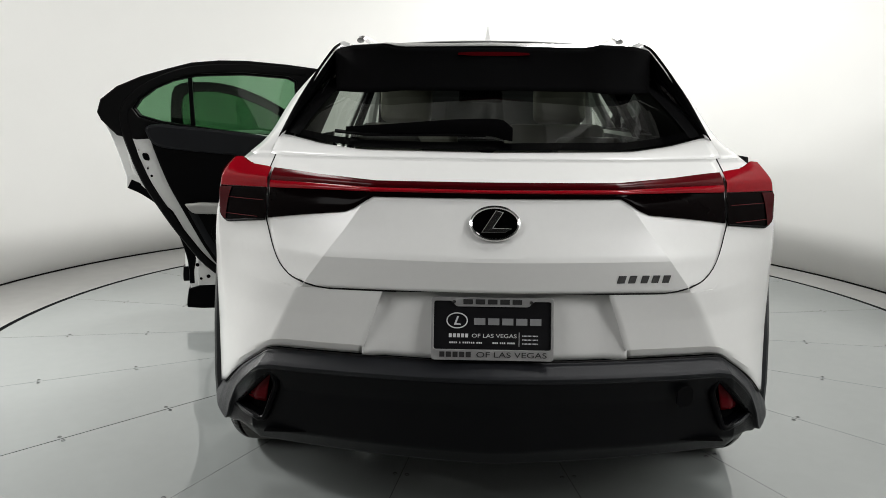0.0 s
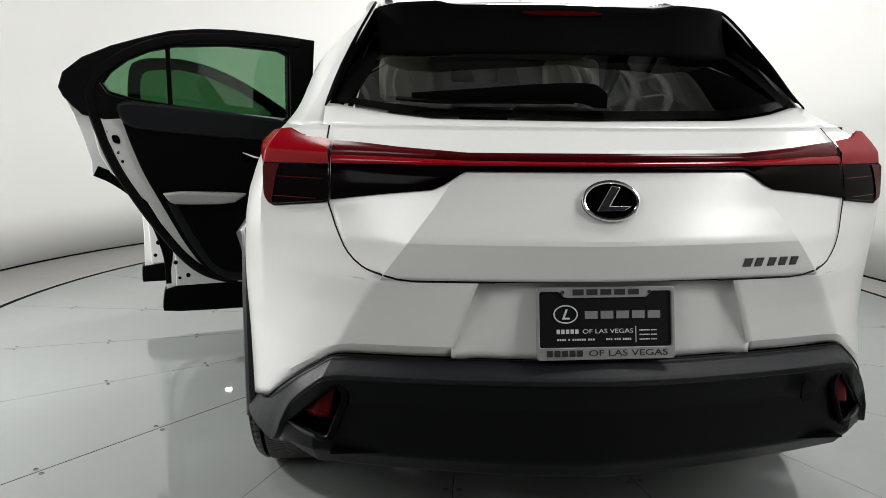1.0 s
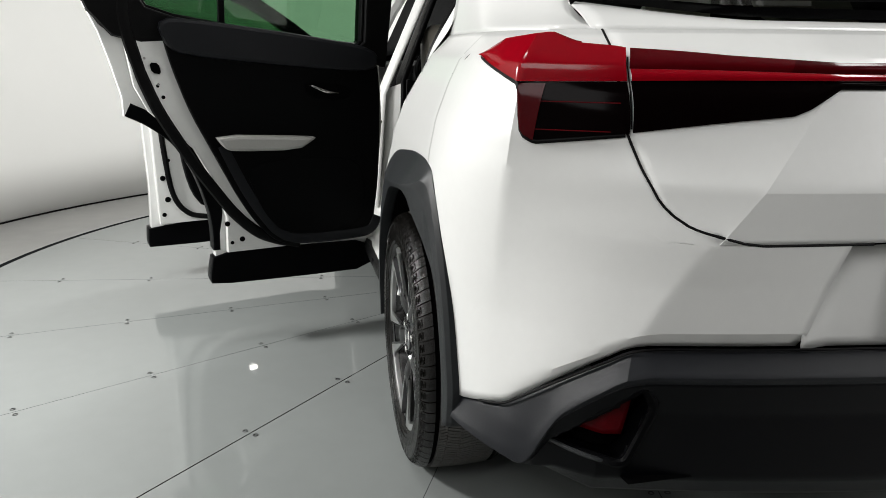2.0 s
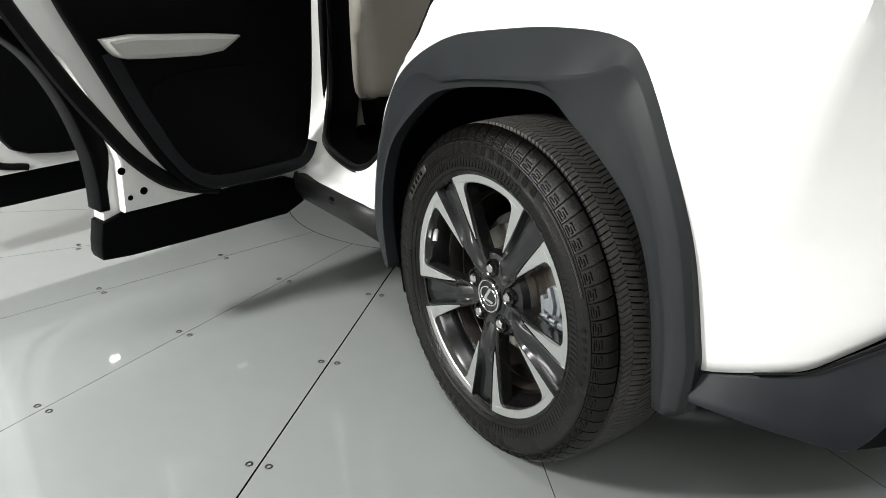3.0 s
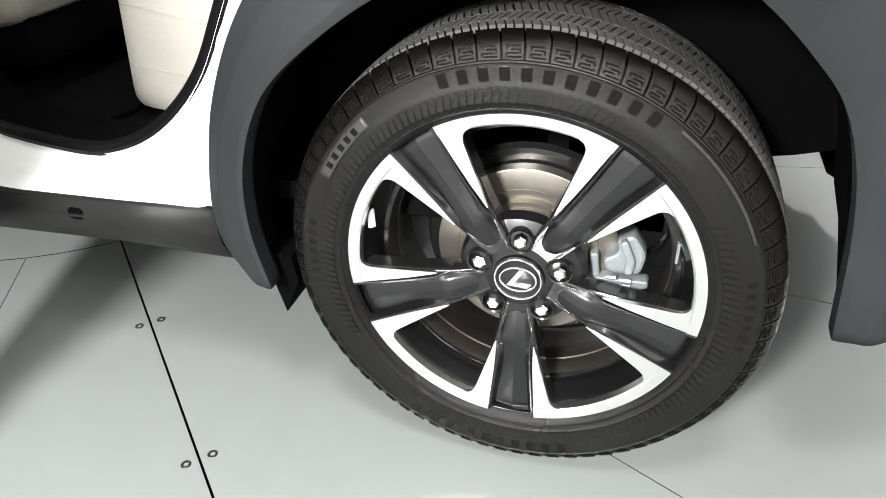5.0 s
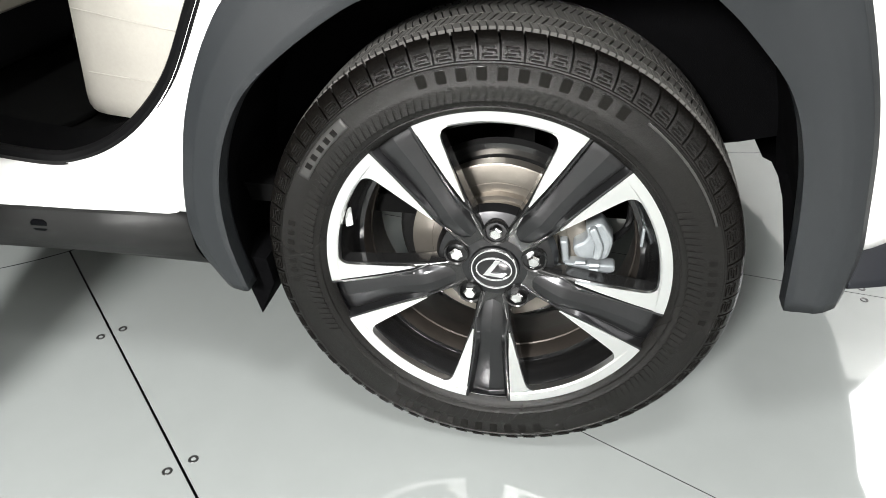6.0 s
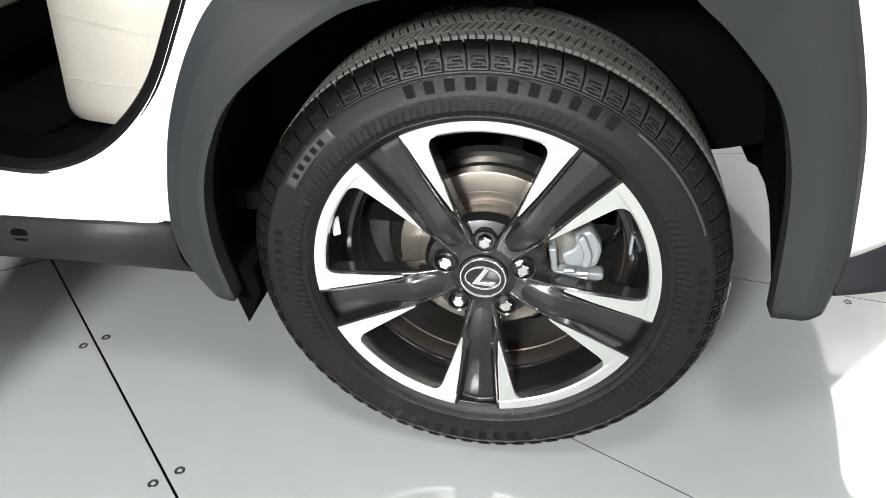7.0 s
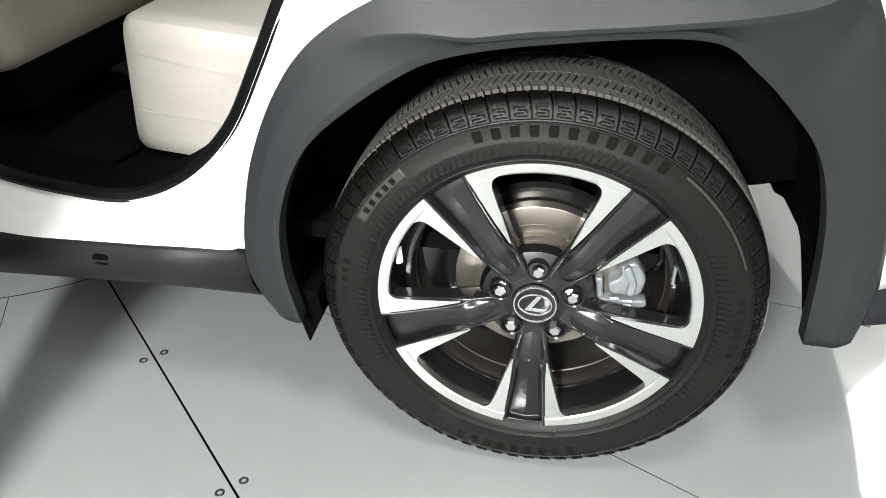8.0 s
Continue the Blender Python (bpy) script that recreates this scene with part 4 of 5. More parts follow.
def sill(u, v):
    y = lerp(.448, 2.42, u)
    i = v * (len(SILL_PROFILE) - 1)
    a = min(int(i), len(SILL_PROFILE) - 2)
    x, z = (lerp(SILL_PROFILE[a][k], SILL_PROFILE[a + 1][k], i - a) for k in (0, 1))
    return Vector((-x, y, z - .022 * min(1, (y - .448) / .55) * (v < .7)))


for k in (0, 1):
    fn = (lambda bm: bm) if k == 0 else flip
    part("sill_trim", fn(sheet(sill, 12, 12)), SILL_GREY, CAR, "charcoal plastic sill trim", thick=.003)
part("jack_cover", prism([round_outline([(-.014, -.010), (.014, -.010), (.014, .010), (-.014, .010)], 1)], .003, Matrix(((0, 0, -1, -.8795), (1, 0, 0, .70), (0, 1, 0, .342), (0, 0, 0, 1))), .0008), VALANCE, CAR)

# door opening of the rear door: white jamb between skin and seal
OPEN_OUT = smooth_path([(-.840, 1.12, .90), (-.856, 1.12, .60), (-.868, 1.10, .41), (-.868, .96, .358), (-.868, .80, .363), (-.868, .56, .374), (-.868, .462, .384), (-.870, .452, .45), (-.872, .430, .54), (-.872, .388, .64), (-.872, .325, .725),
                        (-.868, .245, .795), (-.867, .203, .86), (-.848, .118, .95), (-.803, .028, 1.05), (-.738, .06, 1.14), (-.70, .12, 1.27), (-.61, .25, 1.37), (-.545, .50, 1.44), (-.54, .95, 1.45)], 120)
OPEN_IN = smooth_path([(-.700, 1.075, .95), (-.705, 1.075, .70), (-.715, 1.062, .55), (-.750, 1.015, .470), (-.795, .920, .432), (-.822, .72, .420), (-.822, .63, .432), (-.822, .545, .478), (-.822, .47, .555), (-.820, .415, .655), (-.815, .365, .755),
                       (-.808, .315, .83), (-.800, .285, .89), (-.785, .255, .98), (-.765, .235, 1.06), (-.72, .22, 1.15), (-.655, .24, 1.25), (-.58, .34, 1.34), (-.525, .56, 1.40), (-.52, .95, 1.41)], 120)


def jamb(u, v):
    o, i = along(OPEN_OUT, u), along(OPEN_IN, u)
    p = o.lerp(i, v)
    step = .020 * table(v, (0, .18, .3, .8, 1), (0, 0, 1, .8, 0))
    return p + Vector((step, 0, 0))


def flange(u, v):
    """The narrow white strip between the rear door's edge and the arch."""
    z = lerp(.385, .80, u)
    near = table(z, (.384, .45, .54, .64, .725, .795, .81), (.462, .452, .430, .388, .325, .245, .238))
    far = table(z, (.384, .467, .55, .641, .71, .765, .808), (.430, .420, .398, .355, .300, .215, .11))
    return Vector((-.8712, lerp(near + .004, far - .01, v), z))


for k in (0, 1):
    fn = (lambda bm: bm) if k == 0 else flip
    part("quarter_flange", fn(sheet(flange, 30, 4)), PAINT, CAR, "", thick=.003)
part("rear_door_jamb", sheet(jamb, 110, 12), JAMB, CAR, "white painted door jamb")
part("door_seal", tube([p + Vector((.010, .004, .004)) for p in OPEN_IN], .012, 8), RUBBER_SEAL, CAR, "black rubber door seal")
part("scuff_plate", sheet(lambda u, v: along(OPEN_IN, u * .67).lerp(along(OPEN_IN, u * .67) + Vector((.10, .03 * u, .012)), v) + Vector((.012, 0, -.004)), 60, 3), MATT_BLACK, CAR)

# fuel flap: a fine curved shut line on the left shoulder
flap = smooth_path([(0, y, z) for y, z in ((-.015, .934), (-.10, .955), (-.20, .985), (-.28, 1.02), (-.322, 1.048), (-.318, 1.064), (-.29, 1.07))], 40)


def on_flank(y, z):
    lo, hi = 1.9, 3.9
    for _ in range(30):
        m = (lo + hi) / 2
        lo, hi = (m, hi) if tail(m, z).y < y else (lo, m)
    return tail(lo, z)


part("fuel_flap_line", tube([on_flank(p.y, p.z) + Vector((-.0007, 0, 0)) for p in flap], .0010, 5), SHELF, CAR)


# ---- wheels ----
def tyre_profile():
    """Outside to inside; the open tread floor lies between the shoulders."""
    half = [(-.100, .236), (-.1065, .2395), (-.1105, .246), (-.113, .252), (-.1135, .2545), (-.1152, .2565), (-.116, .268), (-.116, .2765), (-.1152, .2785), (-.1150, .290), (-.1140, .2985), (-.1142, .3010), (-.1152, .3022),
            (-.1142, .3040), (-.1120, .3040), (-.106, .3085), (-.101, .3130), (-.096, .3175), (-.090, .3210), (-.086, .3225)]
    return half + [(-.084, .3230), (.084, .3230)] + [(-x, r) for x, r in reversed(half)]


SHOULDER = ((-.1132, .3050), (-.1098, .3112), (-.1052, .3176), (-.0992, .3240), (-.0915, .3287), (-.0825, .3312))


def tread_blocks(shoulder):
    """Ribs of slanted blocks with fine slits, or two shoulder rows past a wide groove."""
    bm = bmesh.new()
    rows = [(-.071, -.052, 200, .5, .3322, .3335), (-.0508, -.020, 200, -.75, .3336, .3345), (-.0188, .0188, 200, .9, .3347, .3347), (.020, .0508, 200, -.75, .3345, .3336), (.052, .071, 200, .5, .3335, .3322)]
    if shoulder:
        pitch = 2 * math.pi / 72
        for side in (-1, 1):
            for k in range(72):
                gap = .06 if k % 2 else .13
                vs = []
                for deep in (0.0, .009):
                    for i, (x, r) in enumerate(SHOULDER):
                        for a in (k + gap / 2, k + 1 - gap / 2):
                            ang = (a + .05 * i * i * .2) * pitch
                            vs.append(bm.verts.new((-side * (x + deep * .5), (r - deep) * math.sin(ang), (r - deep) * math.cos(ang))))
                n = len(SHOULDER)
                t, b = vs[:2 * n], vs[2 * n:]
                for i in range(n - 1):
                    q = 2 * i
                    bm.faces.new((t[q], t[q + 1], t[q + 3], t[q + 2]))
                    bm.faces.new((t[q], t[q + 2], b[q + 2], b[q]))
                    bm.faces.new((t[q + 1], b[q + 1], b[q + 3], t[q + 3]))
                bm.faces.new((t[0], b[0], b[1], t[1]))
                bm.faces.new((t[-2], t[-1], b[-1], b[-2]))
        return bm
    for x0, x1, n, slant, r0, r1 in rows:
        pitch = 2 * math.pi / n
        for k in range(n):
            gap = .18 if k % 2 else .28
            a0, a1 = (k + gap / 2) * pitch, (k + 1 - gap / 2) * pitch
            vs = []
            for deep in (0.0, 1.0):
                for x, r, sh in ((x0, r0, 0), (lerp(x0, x1, .5), (r0 + r1) / 2 + .0002, slant * (.62 if k % 2 else .5)), (x1, r1, slant)):
                    for a in (a0, a1):
                        ang = a + sh * pitch
                        rr = r - deep * .008
                        vs.append(bm.verts.new((x, rr * math.sin(ang), rr * math.cos(ang))))
            t, b = vs[:6], vs[6:]
            bm.faces.new((t[0], t[1], t[3], t[2]))
            bm.faces.new((t[2], t[3], t[5], t[4]))
            for i, j in ((0, 2), (2, 4), (4, 5), (5, 3), (3, 1), (1, 0)):
                bm.faces.new((t[i], t[j], b[j], b[i]))
    return bm


def on_tyre(a, r, x, size, turn=0.0):
    """Matrix and size for a small bar on the sidewall at angle a from straight up, radius r."""
    t = Matrix(((1, 0, 0), (0, math.cos(a), math.sin(a)), (0, -math.sin(a), math.cos(a)))) @ Euler((turn, 0, 0)).to_matrix()
    return (x, r * math.sin(a), r * math.cos(a)), size, t


def step_marks():
    """Fine stepped lines moulded into each shoulder block."""
    bm = bmesh.new()
    for k in range(72):
        a = 2 * math.pi * (k + .5) / 72
        w = .0150
        for i, (r, x) in enumerate(((.3078, -.1121), (.3112, -.1102), (.3146, -.1078), (.3180, -.1052))):
            block(bm, *on_tyre(a + (.006 if i % 2 else -.006), r, x, (.0018, w * (.72 if i in (1, 2) else 1), .0012)))
        block(bm, *on_tyre(a + .0255, .3095, -.1112, (.0018, .0012, .0040)))
        block(bm, *on_tyre(a - .0240, .3129, -.1090, (.0018, .0012, .0040)))
        block(bm, *on_tyre(a + .0255, .3163, -.1065, (.0018, .0012, .0040)))
    return bm


def polar(r, t, ang):
    """A point of the wheel's face: r out along the spoke's own axis, t across it. Angles from straight up towards +y."""
    c, s = math.cos(ang), math.sin(ang)
    return Vector((0, r * s + t * c, r * c - t * s))


def dish(x_hub, x_rim, r):
    return lerp(x_hub, x_rim, max(0, min(1, (r - .05) / .18)) ** .8)


def spoke_body(ang):
    """A thick dark spoke, wide at the rim, with a flat floor between raised cheeks."""
    bm = bmesh.new()
    rs = (.040, .065, .090, .115, .150, .190, .222, .232)
    wide = (.020, .024, .027, .032, .041, .052, .062, .068)
    secs = []
    for r, w in zip(rs, wide):
        x = dish(-.085, -.101, r)
        chan, half = table(r, (.100, .130), (0, .014)), table(r, (.04, .09, .115, .15, .19, .232), (.012, .022, .0226, .0252, .0292, .0338))
        secs.append([bm.verts.new(polar(r, t, ang) + Vector((xx, 0, 0))) for t, xx in ((-w, x + .030), (-w, x + .004), (-w * .9, x), (-half, x), (-half, x + chan), (half, x + chan), (half, x), (w * .9, x), (w, x + .004), (w, x + .030))])
    for a, b in zip(secs, secs[1:]):
        for k in range(10):
            bm.faces.new((a[k], a[(k + 1) % 10], b[(k + 1) % 10], b[k]))
    bm.faces.new(secs[0])
    bm.faces.new(secs[-1][::-1])
    return bm


def spoke_bar(ang):
    """The dark bar of the spoke: round at the hub, then a shallow gabled floor sunk between ledges, a chamfered outer end."""
    bm = bmesh.new()
    #      r,    half width, height, step width, step height
    rows = ((.046, .0150, -.007, .0010, -.008), (.060, .0165, -.0015, .0030, -.006), (.078, .0180, .0040, .0060, -.003), (.094, .0192, .0072, .0058, .0010),
            (.104, .0190, .0074, .0050, .0032), (.115, .0184, .0050, .0046, .0046), (.135, .0196, .0000, .0048, .0050), (.160, .0216, -.0045, .0050, .0052), (.190, .0244, -.0068, .0052, .0052), (.2170, .0272, -.0074, .0054, .0052),
            (.2275, .0284, -.0086, .0056, .0050), (.2388, .0284, -.0120, .0060, .0042))
    fine = [rows[0]]
    for p, q in zip(rows, rows[1:]):
        fine += [tuple(lerp(x, y, t) for x, y in zip(p, q)) for t in (.5, 1.0)]
    secs = []
    for r, w, h, sw, sh in fine:
        x = dish(-.085, -.101, r)
        secs.append([polar(r, t, ang) + Vector((x + d, 0, 0)) for t, d in (
            (-w - sw, .004), (-w - sw, -sh + .0006), (-w - sw * .85, -sh), (-w - sw * .45, -sh + .0002), (-w + .0024, -h + .0010), (-w + .0040, -h), (-w * .66, -h - .0010), (-w * .33, -h - .0020), (0, -h - .0030),
            (w * .33, -h - .0020), (w * .66, -h - .0010), (w - .0040, -h), (w - .0024, -h + .0010), (w + sw * .45, -sh + .0002), (w + sw * .85, -sh), (w + sw, -sh + .0006), (w + sw, .004))])
    # every facet runs on its own, so that the ridges stay crisp
    for run in ((0, 1), (1, 2), (2, 3), (3, 4), (4, 5), (5, 8), (8, 11), (11, 12), (12, 13), (13, 14), (14, 15), (15, 16)):
        strip = [[bm.verts.new(p) for p in a[run[0]:run[1] + 1]] for a in secs]
        for a, b in zip(strip, strip[1:]):
            for k in range(len(a) - 1):
                bm.faces.new((a[k], a[k + 1], b[k + 1], b[k]))
    bm.faces.new([bm.verts.new(p) for p in secs[-1]])
    return bm


def wedge(ang, sgn):
    """The bright machined cheek beside the bar: a long wedge that opens towards the rim."""
    bm = bmesh.new()
    rs = (.110, .125, .150, .180, .196, .202, .2065, .2095, .2112, .2113, .2150, .2200, .2255)
    inner = (.0262, .0268, .0278, .0302, .0316, .0322, .0326, .0329, .0330, .0330, .0334, .0339, .0345)
    outer = (.0280, .0325, .0400, .0490, .0540, .0562, .0590, .0625, .0665, .0722, .0620, .0460, .0350)
    rows = []
    for r, a, b in zip(rs, inner, outer):
        x = dish(-.085, -.101, r) - .0035
        rows.append([bm.verts.new(polar(r, sgn * t, ang) + Vector((xx, 0, 0))) for t, xx in ((a, x + .004), (a, x), (b, x), (b, x + .006))])
    for p, q in zip(rows, rows[1:]):
        for k in range(3):
            bm.faces.new((p[k], p[k + 1], q[k + 1], q[k]))
    return bm


def wheel(place, side=-1):
    w = thing("wheel", "", "", place)
    w.parent = CAR
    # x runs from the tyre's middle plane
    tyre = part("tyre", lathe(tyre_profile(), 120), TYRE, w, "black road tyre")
    # groove floor blackened, stands for the shade between the tread ribs
    part("groove_shade", lathe([(-.0838, .3240), (.0838, .3240)], 96), MATT_BLACK, w, "tread groove floor, black for the shade inside")
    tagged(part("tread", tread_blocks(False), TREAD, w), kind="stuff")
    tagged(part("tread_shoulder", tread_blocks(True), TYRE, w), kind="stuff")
    part("rim_well", lathe([(-.092, .2255), (-.088, .2225), (-.082, .2205), (-.068, .2135), (-.054, .2085), (-.050, .2080), (-.0485, .2068), (-.0485, .2000)], 96), RIM_WELL, w, "glossy dark grey outer rim well", angle=40)
    part("rim_barrel", lathe([(-.0490, .2005), (-.044, .1985), (-.020, .1970), (-.0185, .1950), (.010, .1945), (.012, .1960), (.050, .1985), (.072, .2080), (.085, .2150), (.100, .238)], 96), BARREL, w, "brown dusty inner rim barrel", angle=40)
    part("rim_lip", lathe([(-.0960, .2385), (-.1052, .2388), (-.1056, .2396), (-.1054, .2408), (-.1025, .2435), (-.094, .2425)], 120), MACHINED, w, "bright machined rim edge", angle=16)
    for k in range(5):
        part("rim_band", lathe([(-.090, .2225), (-.1022, .2232), (-.1041, .2258), (-.1054, .2392)], 30, 180 + 72 * k + 8.5, 180 + 72 * k + 63.5), MACHINED, w, "bright machined rim band", angle=16)
    part("bead_line", lathe([(-.098, .2425), (-.1035, .2445), (-.1015, .2470)], 72), RUBBER_SEAL, w)
    for k in range(5):
        ang = radians(180 + 72 * k)
        part("spoke", spoke_body(ang), ALLOY_BLACK, w, bevel=.002)
        part("spoke_bar", spoke_bar(ang), ALLOY_DARK, w, "dark grey lacquered spoke bar", angle=40)
        for sgn in (-1, 1):
            part("spoke_cheek", wedge(ang, sgn), MACHINED, w)
        nut_a = radians(72 * k)
        c = polar(.05715, 0, nut_a)
        part("nut_well", lathe([(-.070, .0165), (-.088, .0185), (-.0905, .0175), (-.089, .0155), (-.074, .0135), (-.074, .002)], 20, centre=(0, c.y, c.z)), ALLOY_BLACK, w)
        hexa = bmesh.new()
        ring = []
        for x, r in ((-.072, .0125), (-.076, .0130), (-.077, .0102), (-.092, .0098), (-.0945, .0075), (-.0945, .0001)):
            ring.append([hexa.verts.new((x, c.y + r * math.sin(radians(60 * i + 17 * k)), c.z + r * math.cos(radians(60 * i + 17 * k)))) for i in range(6)])
        for a, b in zip(ring, ring[1:]):
            for i in range(6):
                hexa.faces.new((a[i], a[(i + 1) % 6], b[(i + 1) % 6], b[i]))
        part("lug_nut", hexa, STEEL, w, "steel lug nut", angle=20)
    part("hub_plate", lathe([(-.060, .088), (-.074, .082), (-.0815, .066), (-.086, .044), (-.088, .036)], 60), ALLOY_DARK, w)
    part("centre_cap", lathe([(-.086, .0365), (-.0925, .0350), (-.0935, .0320), (-.0925, .0300), (-.0930, .0001)], 48), ALLOY_DARK, w)
    for rr, th in ((.0315, .0016), (.0222, .0016)):
        part("cap_ring", tube([(-.0936, rr * math.sin(a) * (1.0 if rr > .03 else 1.12), rr * math.cos(a) * (1.0 if rr > .03 else .82)) for a in np.linspace(0, 2 * math.pi, 44, endpoint=False)], th, 6, closed=True, axis=(1, 0, 0)), CHROME, w)
    part("cap_bar", prism([[(-.0155, -.0105), (.0125, -.0125), (.0175, -.0070), (-.0045, -.0060), (.0085, .0150), (.0015, .0160)]], .0030, Matrix(((0, 0, -1, -.0936), (-1, 0, 0, 0), (0, 1, 0, 0), (0, 0, 0, 1))), .0004), CHROME, w)
    # brake behind the spokes
    part("brake_disc", lathe([(-.036, .060), (-.036, .086), (-.026, .088), (-.026, .1000), (-.0253, .1006), (-.026, .1012), (-.026, .1285), (-.0250, .1305), (-.006, .1310)], 72), DISC, w, "worn brownish brake disc")
    part("disc_hat", lathe([(-.060, .03), (-.060, .072), (-.036, .079)], 48), DISC, w)
    part("dust_shield", lathe([(.000, .05), (.000, .150), (.008, .156)], 48), ALLOY_BLACK, w)
    yz = lambda x: Matrix(((0, 0, -1, x), (1, 0, 0, 0), (0, 1, 0, 0), (0, 0, 0, 1)))
    cal = part("brake_caliper", prism([rounded([(-.120, .053), (-.142, .067), (-.162, .0375), (-.156, .0037), (-.1115, .003), (-.1045, .023), (-.1206, .033), (-.1247, .0416)], .010)], .034, yz(-.034), .005), CALIPER, w, "pale grey brake caliper")
    part("caliper_ridge", prism([rounded([(-.124, .054), (-.134, .061), (-.148, .030), (-.146, .008), (-.134, .008), (-.136, .030)], .006)], .012, yz(-.053), .003), CALIPER, cal)
    part("caliper_bracket", prism([rounded([(-.094, -.009), (-.168, -.006), (-.169, -.0175), (-.152, -.0236), (-.124, -.0185), (-.103, -.0195)], .005)], .022, yz(-.036), .003), CALIPER, cal)
    part("caliper_band", prism([rounded([(-.0868, .023), (-.0985, .024), (-.105, -.020), (-.093, -.014)], .004)], .020, yz(-.030), .003), CALIPER, cal)
    for dy, dz, rr in ((-.112, -.0045, .0034), (-.1315, -.0070, .0038), (-.1315, -.0155, .0032)):
        part("caliper_pin", tube([(-.050, dy, dz), (-.050, dy - .014, dz + .001)], rr, 6), CALIPER, cal)
    part("brake_hose", tube(smooth_path([(-.02, -.160, .020), (-.03, -.178, .050), (-.01, -.180, .080), (.02, -.165, .110)], 16), .005, 8), RUBBER_SEAL, w)
    part("valve_stem", tube([(-.060, .222, .082), (-.078, .212, .072)], .0056, 10), STEEL, w)
    part("valve_cap", tube([(-.078, .212, .072), (-.079, .2115, .070), (-.084, .2085, .047), (-.0845, .2080, .0455)], .0056, 10), PALE_CAP, w, "pale plastic valve cap", bevel=.001)
    part("balance_weight", box((-.045, -.198, .05), (.025, .004, .03)), CALIPER, w, bevel=.001)
    # raised lettering band and ribs on the sidewall, as plain bars
    for a0, n, r, h, step in ((-30.0, 11, .2895, .017, 4.9), (150.0, 11, .2895, .017, 4.6), (78.0, 7, .288, .010, 3.2), (262.0, 7, .288, .010, 3.2)):
        wide = r * radians(step) * .50
        ring = prism([rounded([(-wide / 2, -h / 2), (wide / 2, -h / 2), (wide / 2, h / 2), (-wide / 2, h / 2)], .002, 2)],
                     .0011, Matrix(((0, 0, -1, 0), (1, 0, 0, 0), (0, 1, 0, 0), (0, 0, 0, 1))), .0004)
        ring.materials.append(RUB_PRINT)
        one = finish(ring)
        for k in range(n):
            a = radians(a0 + step * k)
            o = new("raised_bar", one)
            o.parent = w
            o.matrix_basis = Matrix(((1, 0, 0, -.1149), (0, math.cos(a), math.sin(a), r * math.sin(a)), (0, -math.sin(a), math.cos(a), r * math.cos(a)), (0, 0, 0, 1)))
    part("pale_patch", sheet(lambda u, v: Vector((-.1166 + .0012 * abs(v - .5) + .002 * v, lerp(.281, .297, v) * math.sin(radians(lerp(42, 62.5, u))), lerp(.281, .297, v) * math.cos(radians(lerp(42, 62.5, u))))), 20, 4), RUB_GREY, w, "pale grey printed strip", thick=.0012)
    for k, a in enumerate((58.5, 55.4, 52.2, 49.2, 46.2)):
        part("print_bar", block(bmesh.new(), *on_tyre(radians(a), .289, -.1168, (.0020, .0070, .0085))), RUB_PRINT, w)
    part("thin_stripe", sheet(lambda u, v: Vector((-.1165, lerp(.2955, .2985, v) * math.sin(radians(lerp(-68, -36, u))), lerp(.2955, .2985, v) * math.cos(radians(lerp(-68, -36, u))))), 24, 1), RUB_GREY, w, thick=.001)
    ribs = bmesh.new()
    for k in range(168):
        if 0.33 < (k / 168) % 0.5 < 0.43:
            continue
        block(ribs, *on_tyre(2 * math.pi * k / 168, .2655, -.1155, (.0020, .0066, .019), .28))
    tagged(part("sidewall_ribs", ribs, TYRE, w), kind="stuff")
    tagged(part("step_mark_band", step_marks(), RUB_PRINT, w), kind="stuff")
    small = bmesh.new()
    rnd = random.Random(5)
    for k in range(150):
        if rnd.random() < .38:
            continue
        block(small, *on_tyre(2 * math.pi * k / 150, .2490, -.1118, (.0012, .0042, .0048)))
    tagged(part("fine_print", small, TYRE, w), kind="stuff")
    for r, x in ((.2475, -.1115),):
        part("sidewall_ring", tube([(x, r * math.sin(a), r * math.cos(a)) for a in np.linspace(0, 2 * math.pi, 120, endpoint=False)], .0012, 5, closed=True, axis=(1, 0, 0)), TYRE, w)
    return w


HUB_X = .776
W1 = wheel((-HUB_X, 0.003, .334))
for wx, wy, turn in ((HUB_X, .003, 180), (-HUB_X, 2.64, 0), (HUB_X, 2.64, 180)):
    o = copy_thing(W1, pose(wx, wy, .334, 0, 0, turn))
    o.parent = CAR
part("rear_axle", tube([(-.70, 0, .32), (.70, 0, .32)], .035, 10), MATT_BLACK, CAR)
part("trailing_link", tube([(-.62, .0, .30), (-.58, .42, .31)], .025, 8), MATT_BLACK, CAR)
part("underbody", box((0, 1.66, .325), (1.30, 3.28, .05)), MATT_BLACK, CAR, bevel=.01)
part("tail_floor", box((0, -.38, .465), (1.15, .60, .04)), MATT_BLACK, CAR, bevel=.01)


# ---- open doors, built flat: u from the hinge backwards, z up, n inwards ----
def door_matrix(hinge, angle):
    """u, z, n to the world for a left door swung open by angle."""
    a = radians(angle)
    u, n = Vector((-math.sin(a), -math.cos(a), 0)), Vector((math.cos(a), -math.sin(a), 0))
    return Matrix(((u.x, 0, n.x, hinge[0]), (u.y, 0, n.y, hinge[1]), (0, 1, 0, 0), (0, 0, 0, 1)))


